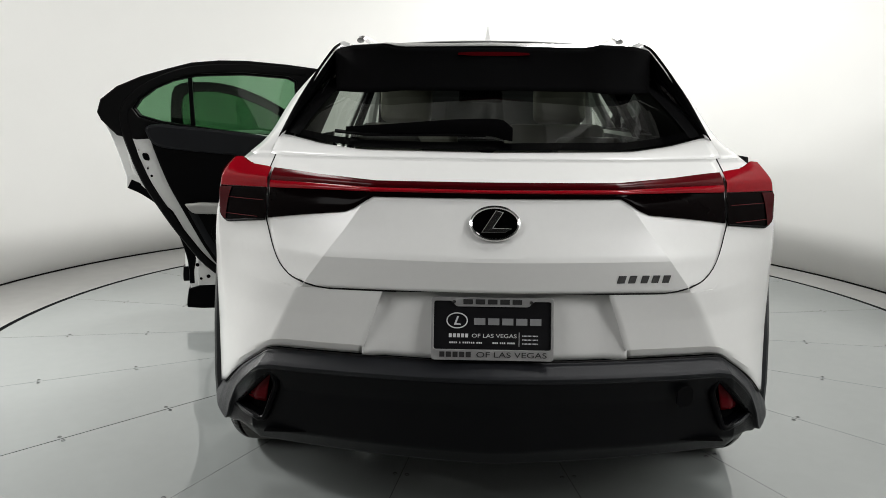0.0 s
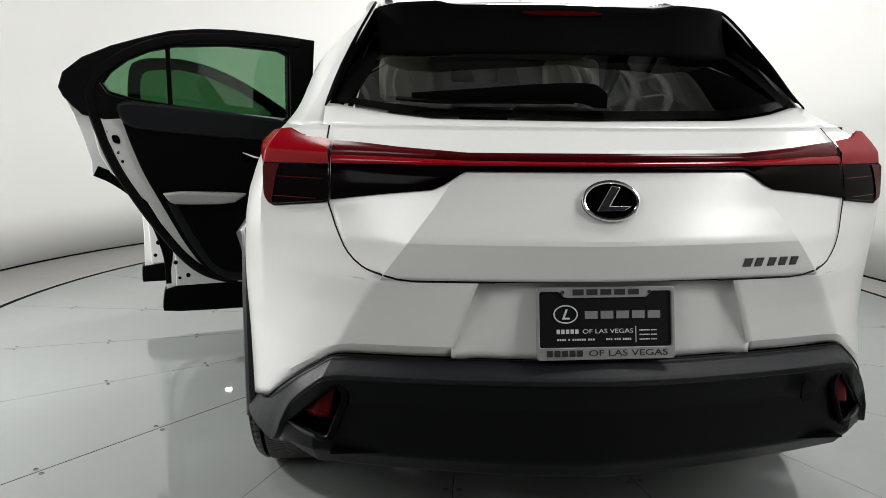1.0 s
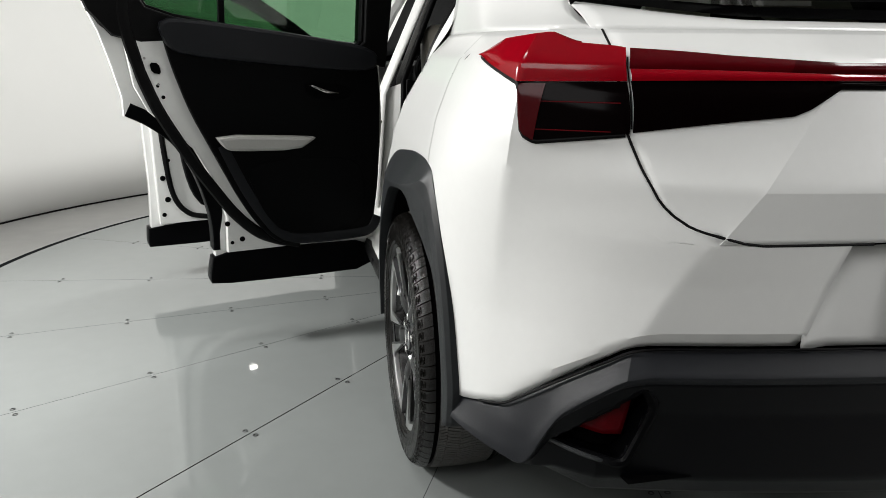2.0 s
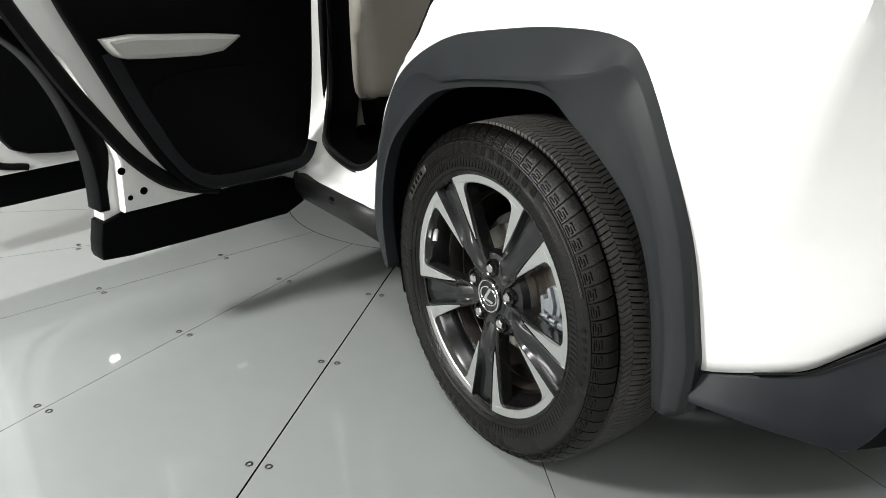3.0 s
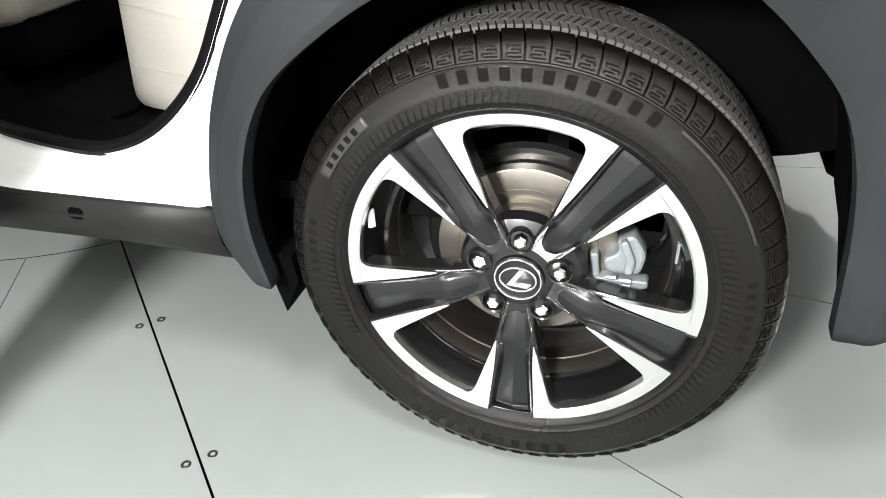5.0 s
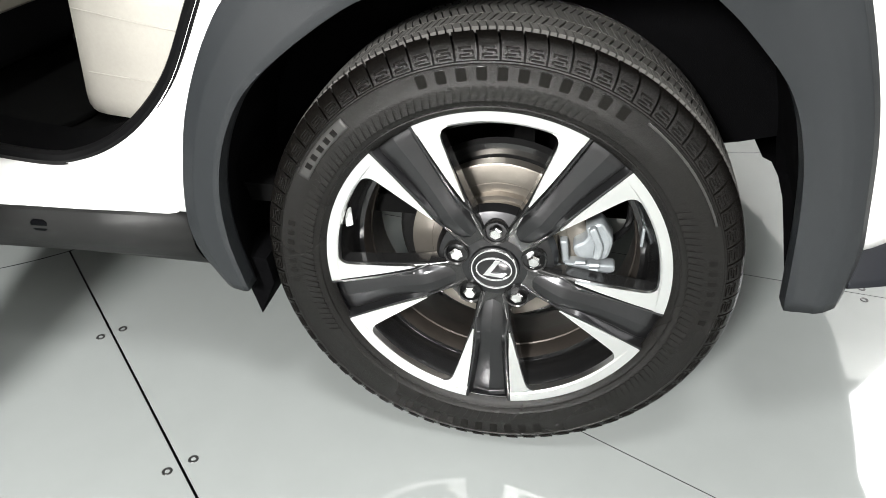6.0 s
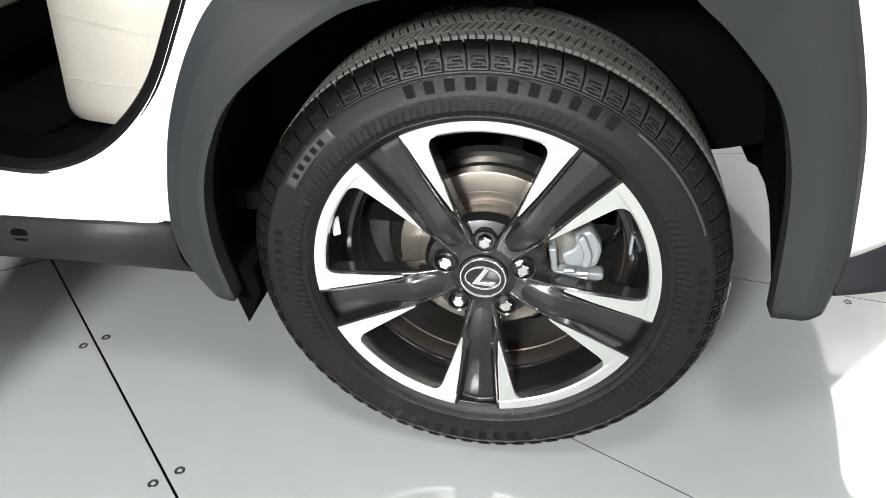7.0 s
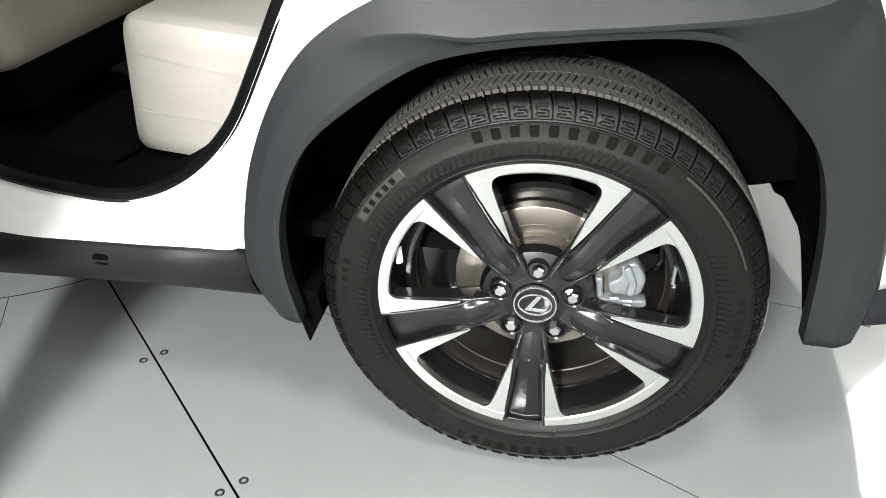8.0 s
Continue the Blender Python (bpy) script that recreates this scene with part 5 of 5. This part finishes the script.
def lean(me, rate=.085, z0=.30, top=1.0):
    """Leans the upper part of a flat-built door inwards, as its closed shape leans."""
    for v in me.vertices:
        z = v.co.y
        v.co.z += rate * max(0, min(z, top) - z0) + .20 * max(0, z - top)
    return me


def door_part(name, outlines, n0, n1, material, parent, m, label="", bevel=.003):
    me = prism(outlines, n1 - n0, Matrix.Translation((0, 0, (n0 + n1) / 2)), bevel)
    lean(me)
    me.transform(m)
    return part(name, me, material, parent, label)


def door_tube(name, pts, r, n, material, parent, m, closed=False, flat=1.0, label=""):
    bm = tube([(p[0], p[1], n if len(p) < 3 else p[2]) for p in pts], r, 8, closed, flat, (0, 0, 1))
    me = mesh_of(name, bm, material)
    me.materials.clear()
    lean(me)
    me.transform(m)
    return part(name, me, material, parent, label)


def loop2(pts, n, closed=True):
    return [(p.x, p.y) for p in smooth_path([(a, b, 0) for a, b in pts], n, closed)]


def rear_door():
    d = thing("rear_door", "", "")
    d.parent = CAR
    m = door_matrix((-.852, .985), 74.6)
    low = [(.0, .30), (.0, .262), (.60, .268), (.592, .39), (.600, .52), (.635, .645), (.693, .75), (.772, .82), (.846, .855), (.846, .915), (.870, 1.02), (.895, 1.11), (.930, 1.195), (.80, 1.18), (.40, 1.12), (0, 1.08), (-.02, .80)]
    door_part("door_skin", [low], -.060, -.004, PAINT, d, m, "white outer door skin", .004)
    shell = [(.01, .37), (.556, .372), (.554, .50), (.590, .63), (.647, .745), (.716, .812), (.776, .87), (.812, .95), (.835, 1.12), (.70, 1.13), (.0, 1.06), (-.02, .80)]
    door_part("door_shell", [shell], -.006, .036, JAMB, d, m, "white steel inner door shell", .006)
    panel = [(.03, .385), (.345, .383), (.405, .412), (.465, .485), (.520, .58), (.562, .67), (.604, .76), (.655, .87), (.697, 1.0), (.722, 1.10), (.72, 1.15), (.53, 1.135), (.03, 1.075), (.0, .95), (.0, .60)]
    door_part("door_trim", [round_outline(panel, 2)], .030, .066, TRIM, d, m, "black moulded door trim", .008)
    inner = [(.07, .42), (.36, .42), (.44, .52), (.50, .70), (.10, .70), (.05, .60)]
    door_part("door_pocket", [round_outline(inner, 2)], .060, .069, TRIM, d, m, "", .004)
    belt = [(.02, .985), (.30, 1.005), (.60, 1.035), (.71, 1.055), (.745, 1.16), (.53, 1.14), (.30, 1.112), (.02, 1.07)]
    door_part("belt_roll", [round_outline(belt, 2)], .050, .088, PAD, d, m, "", .012)
    frame_out = [(.92, 1.17), (.933, 1.205), (.912, 1.262), (.84, 1.318), (.735, 1.363), (.62, 1.398), (.52, 1.425), (.40, 1.437), (.28, 1.438), (.10, 1.425), (-.045, 1.408), (-.03, 1.0), (.30, 1.05), (.60, 1.09), (.78, 1.08), (.86, 1.10)]
    aperture = [(.068, 1.345), (.10, 1.362), (.30, 1.375), (.50, 1.366), (.60, 1.345), (.68, 1.310), (.745, 1.262), (.775, 1.222), (.755, 1.192), (.68, 1.168), (.53, 1.143), (.30, 1.112), (.085, 1.075), (.065, 1.095)]
    door_part("window_frame", [frame_out, aperture], -.045, .022, TRIM, d, m, "black window frame", .006)
    door_part("window_frame_outer", [inset(frame_out, .002), inset(aperture, -.010)], .018, .040, RUBBER_SEAL, d, m, "", .005)
    door_part("corner_cap", [round_outline([(.81, 1.17), (.862, 1.11), (.898, 1.135), (.918, 1.195), (.893, 1.25), (.83, 1.29), (.79, 1.25)], 2)], -.02, .028, TRIM, d, m, "", .012)
    g = door_part("window_glass", [inset(aperture, -.008)], -.010, -.006, GREEN_GLASS, d, m, "green tinted door glass", 0.0)
    g.visible_shadow = False
    door_part("glass_divider", [[(.524, 1.10), (.544, 1.10), (.540, 1.40), (.522, 1.40)]], -.014, .010, TRIM, d, m)
    door_part("lower_cladding", [round_outline([(.0, .352), (.0, .236), (.30, .240), (.612, .250), (.618, .275), (.600, .372), (.30, .362)], 1)], -.058, .010, VALANCE, d, m, "charcoal plastic strip along the door foot", .006)
    edge = loop2([(.592, .375), (.592, .45), (.602, .53), (.638, .65), (.696, .755), (.775, .825), (.842, .862)], 40, False)
    wide = [(.040 * max(.45, min(1, k / 12))) for k in range(40)]
    strip = [Vector(p) for p in edge]
    ways = [(strip[min(k + 1, 39)] - strip[max(k - 1, 0)]).normalized() for k in range(40)]
    outer = [p + Vector((w.y, -w.x)) * .006 for p, w in zip(strip, ways)]
    inner_edge = [p + Vector((-w.y, w.x)) * h for p, w, h in zip(strip, ways, wide)]
    door_part("arch_edge_trim", [outer + inner_edge[::-1]], -.078, -.001, VALANCE, d, m, "black wheel arch strip on the door edge", .005)
    sweep = loop2([(.005, .46), (.03, .415), (.10, .402), (.30, .405), (.375, .432), (.432, .50), (.486, .59), (.528, .68), (.560, .755)], 40, False)
    door_tube("trim_sweep", sweep, .022, .060, PAD, d, m, flat=.45, label="slate padded sweep along the door trim")
    seal = loop2([(.30, .380), (.385, .405), (.455, .442), (.528, .515), (.590, .603), (.640, .68), (.692, .77), (.745, .87), (.780, .96), (.800, 1.03), (.82, 1.12), (.82, 1.20), (.78, 1.265), (.68, 1.335), (.52, 1.390), (.30, 1.405), (.02, 1.392)], 110, False)
    door_tube("weather_strip", seal, .019, .038, RUBBER_SEAL, d, m, flat=.55, label="black rubber weather strip")
    for u, z, r in ((.553, .478, .009), (.505, .418, .0095), (.540, .408, .0065), (.728, .915, .006), (.742, .950, .005)):
        door_part("shell_hole", [[(u + r * math.cos(a), z + r * math.sin(a)) for a in np.linspace(0, 2 * math.pi, 16, endpoint=False)]], .034, .0375, MATT_BLACK, d, m, "", 0)
    door_part("latch", [round_outline([(.728, .985), (.756, .990), (.762, 1.022), (.735, 1.020)], 1)], .030, .046, MATT_BLACK, d, m, "black door latch", .002)
    for u, z in ((.74, .955), (.752, .925), (.775, 1.035)):
        door_part("latch_screw", [[(u + .004 * math.cos(a), z + .004 * math.sin(a)) for a in np.linspace(0, 2 * math.pi, 10, endpoint=False)]], .034, .040, STEEL, d, m, "", 0)
    door_part("arm_rest", [round_outline([(.590, .795), (.255, .776), (.262, .766), (.318, .733), (.535, .740), (.560, .750)], 1)], .062, .120, REST, d, m, "pale grey leather arm rest", .010)
    door_part("inner_handle", [round_outline([(.265, .952), (.200, .928), (.150, .918), (.205, .918), (.262, .942)], 1)], .066, .086, STEEL, d, m, "satin metal inner door handle", .003)
    door_part("handle_cup", [round_outline([(.285, .965), (.11, .94), (.12, .890), (.27, .905)], 2)], .060, .069, MATT_BLACK, d, m, "", .002)
    part("door_check", tube([(-.86, .95, .80), (-.90, .99, .80), (-.80, 1.02, .80)], .006, 6), MATT_BLACK, CAR)
    return d


def front_door():
    d = thing("front_door", "", "")
    d.parent = CAR
    m = door_matrix((-.870, 1.975), 72.5)
    low = [(.0, .30), (.0, .20), (.965, .195), (.955, .45), (.965, .80), (.975, 1.08), (.5, 1.10), (.0, 1.02)]
    door_part("door_skin", [low], -.060, -.004, PAINT, d, m, "white outer door skin", .004)
    shell = [(.03, .285), (.925, .285), (.93, .45), (.935, .80), (.935, 1.06), (.5, 1.07), (.02, 1.0)]
    door_part("door_shell", [shell], -.006, .036, JAMB, d, m, "white steel inner door shell", .006)
    panel = [(.05, .33), (.72, .33), (.80, .45), (.845, .80), (.86, 1.06), (.5, 1.085), (.04, 1.0)]
    door_part("door_trim", [round_outline(panel, 2)], .030, .080, TRIM, d, m, "black moulded door trim", .010)
    frame_out = [(.985, 1.04), (.985, 1.20), (.965, 1.335), (.90, 1.368), (.74, 1.372), (.60, 1.345), (.45, 1.285), (.30, 1.195), (.16, 1.10), (.02, 1.01), (.02, .96), (.5, 1.03)]
    aperture = [(.915, 1.075), (.925, 1.20), (.912, 1.285), (.87, 1.312), (.74, 1.318), (.61, 1.292), (.46, 1.228), (.32, 1.145), (.24, 1.085), (.30, 1.075), (.6, 1.075)]
    door_part("window_frame", [round_outline(frame_out, 1), round_outline(aperture, 1)], -.045, .030, TRIM, d, m, "black window frame", .008)
    g = door_part("window_glass", [inset(aperture, -.008)], -.010, -.006, GREEN_GLASS, d, m, "green tinted door glass", 0)
    g.visible_shadow = False
    door_part("lower_cladding", [round_outline([(.0, .282), (.0, .178), (.975, .172), (.980, .20), (.972, .285)], 1)], -.075, .012, VALANCE, d, m, "charcoal plastic strip along the door foot", .006)
    for u, z, r in ((.90, .50, .012), (.885, .40, .013), (.905, .33, .010), (.87, .58, .008)):
        door_part("shell_hole", [[(u + r * math.cos(a), z + r * math.sin(a)) for a in np.linspace(0, 2 * math.pi, 16, endpoint=False)]], .034, .0375, MATT_BLACK, d, m, "", 0)
    door_part("courtesy_lamp", [rounded([(.545, .470), (.580, .470), (.580, .486), (.545, .486)], .004)], .078, .084, COURTESY, d, m, "small lit courtesy lamp", .001)
    seal = loop2([(.70, .30), (.80, .33), (.86, .42), (.885, .60), (.90, .85), (.91, 1.05)], 40, False)
    door_tube("weather_strip", seal, .012, .042, RUBBER_SEAL, d, m)
    bm = bmesh.new()
    bmesh.ops.create_uvsphere(bm, u_segments=20, v_segments=12, radius=.5, matrix=m @ pose(.20, 1.075, -.14) @ Matrix.Diagonal((.20, .13, .11, 1)))
    part("mirror_shell", bm, PAINT, d, "white door mirror shell")
    return d


rear_door()
front_door()

# ---- cabin ----
part("cabin_floor", box((0, 1.05, .375), (1.56, 1.9, .03)), CARPET, CAR)
part("cabin_floor_mat", prism([round_outline([(-.74, .78), (-.32, .78), (-.30, 1.22), (-.74, 1.22)], 2)], .012, Matrix.Translation((0, 0, .398)), .003), CARPET, CAR)
part("cabin_side_trim", sheet(lambda u, v: (-lerp(.735, .70, v), lerp(.20, -.45, u), lerp(.76, 1.10, v)), 6, 6), TRIM, CAR, thick=.01)
part("cabin_side_trim", sheet(lambda u, v: (lerp(.80, .74, v), lerp(2.2, -.45, u), lerp(table(lerp(2.2, -.45, u), (.42, .50), (.76, .40)), 1.10, v)), 24, 6), TRIM, CAR, thick=.01)
part("parcel_wall", box((0, -.02, .72), (1.45, .03, .66)), CARPET, CAR)
part("boot_floor", box((0, -.32, .62), (1.2, .56, .03)), CARPET, CAR)


def cushion(centre, size, turn=(0, 0, 0), bevel=.05, seg=4):
    bm = box((0, 0, 0), size)
    bmesh.ops.bevel(bm, geom=bm.edges[:], offset=bevel, segments=seg, profile=.6, affect="EDGES")
    bm.transform(Matrix.Translation(centre) @ Euler([radians(a) for a in turn]).to_matrix().to_4x4())
    return bm


for k in (-1, 1):
    part("quarter_trim", sheet(lambda u, v: Vector((k * lerp(lerp(.60, .505, v), lerp(.70, .56, v), u), lerp(lerp(-.41, -.16, v), lerp(.30, .42, v), u), lerp(lerp(1.135, 1.37, v), lerp(1.05, 1.39, v), u))), 8, 8), TRIM, CAR, "black inner quarter panel", thick=.006)
    part("quarter_trim", sheet(lambda u, v: Vector((k * lerp(.60, .68, v), lerp(-.42, .28, u), lerp(1.14, .70, v))), 8, 8), TRIM, CAR, thick=.006)
BENCH = thing("rear_seat", "", "")
BENCH.parent = CAR
part("seat_cushion", cushion((-.335, .485, .510), (.57, .56, .262), (5, 0, 0), .045), LEATHER, BENCH, "cream leather bench cushion")
for z0, z1 in ((.598, .552), (.492, .470)):
    part("seat_seam", tube(smooth_path([(-.6160, .742, z0), (-.6215, .715, z0 - .002), (-.6215, .55, (z0 + z1) / 2 - .006), (-.6215, .32, z1)], 20), .0009, 6), LEATHER, BENCH)
part("seat_cushion", cushion((.25, .485, .525), (.60, .56, .235), (5, 0, 0), .045), LEATHER, BENCH)
for k in (-1, 1):
    part("seat_back", cushion((k * .31, .14, .80), (.60, .16, .56), (-14, 0, 0), .05), LEATHER, BENCH, "cream leather bench back")
    part("head_rest", cushion((k * .36, .04, 1.08), (.24, .10, .11), (-12, 0, 0), .04), LEATHER, BENCH)
for k in (-1, 1):
    FS = thing("front_seat", "", "")
    FS.parent = CAR
    part("seat_cushion", cushion((k * .37, 1.40, .50), (.50, .52, .16), (4, 0, 0), .05), LEATHER, FS, "cream leather seat cushion")
    part("seat_back", cushion((k * .37, 1.10, .84), (.50, .16, .64), (-12, 0, 0), .06), DIM_LEATHER, FS, "cream leather seat back, darkened for cabin shade")
    part("head_rest", cushion((k * .37, .985, 1.26), (.25, .11, .19), (-10, 0, 0), .045), DIM_LEATHER, FS)
    part("seat_side", box((k * .632, 1.37, .49), (.014, .56, .20)), MATT_BLACK, FS, "black plastic seat side cover", bevel=.006)
    part("seat_base", box((k * .37, 1.32, .405), (.42, .45, .05)), MATT_BLACK, FS, bevel=.01)
    part("seat_tray", cushion((k * .37, 1.03, .50), (.44, .12, .10), (-10, 0, 0), .02), MATT_BLACK, FS)
part("b_pillar", sheet(lambda u, v: (-lerp(table(v, (0, .5, 1), (.845, .80, .56)), table(v, (0, .5, 1), (.815, .77, .53)), abs(u * 2 - 1) ** 2), lerp(1.09, 1.17, u), lerp(.36, 1.44, v)), 8, 20), JAMB, CAR, "white painted door pillar", thick=.006)
part("pillar_sticker", prism([[(-.012, -.03), (.012, -.03), (.012, .03), (-.012, .03)]], .001, Matrix(((0, 0, -1, -.8325), (-1, 0, 0, 1.13), (0, 1, 0, .56), (0, 0, 0, 1)))), STICKER, CAR)
part("pillar_trim", sheet(lambda u, v: (-table(v, (0, .5, 1), (.715, .705, .52)), lerp(1.07, 1.21, u), lerp(.48, 1.42, v)), 6, 20), TRIM, CAR, thick=.02)
part("rear_view_mirror", cushion((0, 1.52, 1.30), (.24, .03, .065), (0, 0, 0), .014), MATT_BLACK, CAR)
part("headlining", sheet(lambda u, v: roof(u, v) + Vector((0, 0, -.03)), 12, 12), DIM_LEATHER, CAR)
part("dashboard", cushion((0, 1.98, .88), (1.35, .45, .26), (0, 0, 0), .08), TRIM, CAR)
part("steering_wheel", tube([(-.37 + .18 * math.cos(a), 1.70 + .06 * math.sin(a), .93 + .17 * math.sin(a)) for a in np.linspace(0, 2 * math.pi, 40, endpoint=False)], .015, 8, closed=True), TRIM, CAR)

# ---- the rest of the body, which the walk never sees: right side, nose, screen ----


def side_plain(u, v):
    """The right flank, its closed doors and the fender."""
    y = lerp(-.28, 3.42, u)
    z = lerp(.37, 1.10, v)
    x = table(z, ZS, XW) * table(y, (-.28, 2.6, 3.0, 3.42), (1, 1, .96, .80))
    return Vector((x, y, z - .10 * max(0, (y - 2.4)) * (v > .8)))


def off_arch(p):
    return all((p.y - a) ** 2 + (p.z - .34) ** 2 > .40 ** 2 for a in (0.0, 2.64)) and not in_arch(p)


part("right_flank", sheet(side_plain, 80, 24, keep=off_arch), PAINT, CAR, thick=.004)
part("left_fender", flip(sheet(lambda u, v: side_plain(lerp(.605, 1, u), v), 36, 24, keep=off_arch)), PAINT, CAR, thick=.004)
for k in (0, 1):
    fn = (lambda bm: bm) if k == 0 else flip

    def front_arch(u, v):
        p = cladding(u, v)
        return Vector((p.x, 2.64 - p.y * .98, p.z))
    part("arch_cladding", fn(sheet(front_arch, 60, 10)), CLAD, CAR, thick=.003)
    part("arch_liner", fn(sheet(lambda u, v: Vector((-lerp(.865, .60, v), 2.64 + .41 * math.sin(radians(lerp(100, -100, u))), .34 + .40 * math.cos(radians(lerp(100, -100, u))))), 36, 4)), MATT_BLACK, CAR, thick=.003)
    part("headlamp", fn(sheet(lambda u, v: Vector((-lerp(.72, .46, u), lerp(3.30, 3.50, u), lerp(.74, .86, v) - .03 * u)), 8, 4)), GLOSS_BLACK, CAR, thick=.02)


def bonnet(u, v):
    x = lerp(-.83, .83, u)
    y = lerp(2.30, 3.52, v) - .22 * (abs(u - .5) * 2) ** 2.5 * v
    return Vector((x * table(v, (0, .6, 1), (.96, .95, .78)), y, table(v, (0, .5, .9, 1), (1.05, .985, .90, .84)) - .06 * (abs(u - .5) * 2) ** 3))


part("bonnet", sheet(bonnet, 24, 20), PAINT, CAR, "white bonnet", thick=.004)


def nose(u, v):
    a = (u - .5) * 2
    x = .80 * a
    y = 3.52 - .30 * abs(a) ** 2.5 + .05 * math.sin(math.pi * v)
    return Vector((x, y, lerp(.28, .84, v)))


part("front_bumper", sheet(nose, 24, 12), PAINT, CAR, "white front bumper", thick=.004)
part("grille", prism([[(-.42, -.26), (.42, -.26), (.18, .0), (.34, .24), (-.34, .24), (-.18, 0)]], .03, pose(0, 3.575, .56, 90), .005), GLOSS_BLACK, CAR)
ws = part("windscreen", sheet(lambda u, v: Vector((lerp(-.66, .66, u) * lerp(1, .84, v), lerp(2.28, 1.60, v) - .10 * (abs(u - .5) * 2) ** 2, lerp(1.03, 1.43, v) - .02 * (abs(u - .5) * 2) ** 2)), 20, 10), SCREEN_GLASS, CAR)
ws.visible_shadow = False
for k in (-1, 1):
    part("a_pillar", tube([(k * .72, 2.20, 1.02), (k * .64, 1.85, 1.25), (k * .56, 1.52, 1.43)], .035, 8), PAINT, CAR)
    part("roof_side", tube(smooth_path([(k * .56, 1.52, 1.43), (k * .545, 1.0, 1.452), (k * .535, .5, 1.455), (k * .51, .0, 1.435)], 20), .026, 8), PAINT, CAR)
part("side_glass", sheet(lambda u, v: Vector((lerp(.775, .57, v), lerp(lerp(.10, .28, v), lerp(2.15, 1.60, v), u), lerp(1.09, 1.42, v))), 12, 6), DARK_GLASS, CAR)
part("window_pillar", box((.675, 1.02, 1.26), (.03, .10, .36), Euler((0, radians(-31), 0)).to_matrix()), TRIM, CAR)
part("scuttle", box((0, 2.27, .99), (1.40, .12, .08)), MATT_BLACK, CAR, bevel=.01)


# ---- turntable panels and their bolts ----
def sector(r0, r1, half, gap_a, gap_b):
    """One flat panel between two radii, its edges set back by a hair from the joint."""
    bm = bmesh.new()
    n = 8
    top = []
    for z in (0.0, -.02):
        rows = []
        for r in (r0, r1):
            lo, hi = -half + gap_a / r, half - gap_b / r
            rows.append([bm.verts.new((r * math.cos(lerp(lo, hi, k / n)), r * math.sin(lerp(lo, hi, k / n)), z)) for k in range(n + 1)])
        top.append(rows)
    a, b = top[0]
    for k in range(n):
        bm.faces.new((a[k], b[k], b[k + 1], a[k + 1]))
    for rows in (0, 1):
        for k in range(n):
            bm.faces.new((top[0][rows][k], top[0][rows][k + 1], top[1][rows][k + 1], top[1][rows][k]))
    bm.faces.new((top[0][0][0], top[0][1][0], top[1][1][0], top[1][0][0]))
    bm.faces.new((top[0][0][-1], top[0][1][-1], top[1][1][-1], top[1][0][-1]))
    bm.faces.ensure_lookup_table()
    for f in bm.faces:
        f.material_index = 0 if min(v.co.z for v in f.verts) > -.01 else 1
    me = mesh_of("panel", bm, FLOOR)
    me.materials.append(GAP)
    return me


HALF = radians(9)
THIN, WIDE = .0008, .0021
panel_mesh = sector(RING + .002, TR, HALF, THIN, THIN)
first_mesh, last_mesh = sector(RING + .002, TR, HALF, WIDE, THIN), sector(RING + .002, TR, HALF, THIN, WIDE)
for k in range(20):
    o = new("panel", first_mesh if k == 0 else last_mesh if k == 19 else panel_mesh)
    o.parent = TURNTABLE
    o.matrix_basis = Matrix.Translation(TC) @ Matrix.Rotation(radians(JOINT0 + 9 + 18 * k), 4, "Z")
hub_bm = bmesh.new()
bmesh.ops.create_circle(hub_bm, cap_ends=True, segments=64, radius=RING - .001, matrix=Matrix.Translation(TC))
part("hub_panel", hub_bm, FLOOR, TURNTABLE)
rim_bm = sheet(lambda u, v: (TC.x + (TR + .006 + .022 * v) * math.cos(2 * math.pi * u), TC.y + (TR + .006 + .022 * v) * math.sin(2 * math.pi * u), -.012), 96, 1, close_u=True)
part("edge_gap", rim_bm, GAP, TURNTABLE)


def bolt_mesh():
    bm = bmesh.new()
    rings = []
    for r, z in ((.0085, .0006), (.0075, .0016), (.0045, .0012), (.0040, -.0010), (.0001, -.0010)):
        rings.append([bm.verts.new((r * math.cos(2 * math.pi * i / 10), r * math.sin(2 * math.pi * i / 10), z)) for i in range(10)])
    for a, b in zip(rings, rings[1:]):
        for i in range(10):
            bm.faces.new((a[i], a[(i + 1) % 10], b[(i + 1) % 10], b[i]))
    return mesh_of("bolt", bm, BOLT)


BOLT_MESH = bolt_mesh()
for k in range(20):
    ang = radians(JOINT0 + 18 * k)
    for r in (1.016, 1.420, 1.828, 2.238):
        if k == 1 and r == 1.828:
            continue  # this pair is covered by the tyre
        for sgn in (-1, 1):
            o = new("bolt", BOLT_MESH)
            o.parent = TURNTABLE
            a = ang + sgn * .021 / r
            o.location = (TC.x + r * math.cos(a), TC.y + r * math.sin(a), 0)
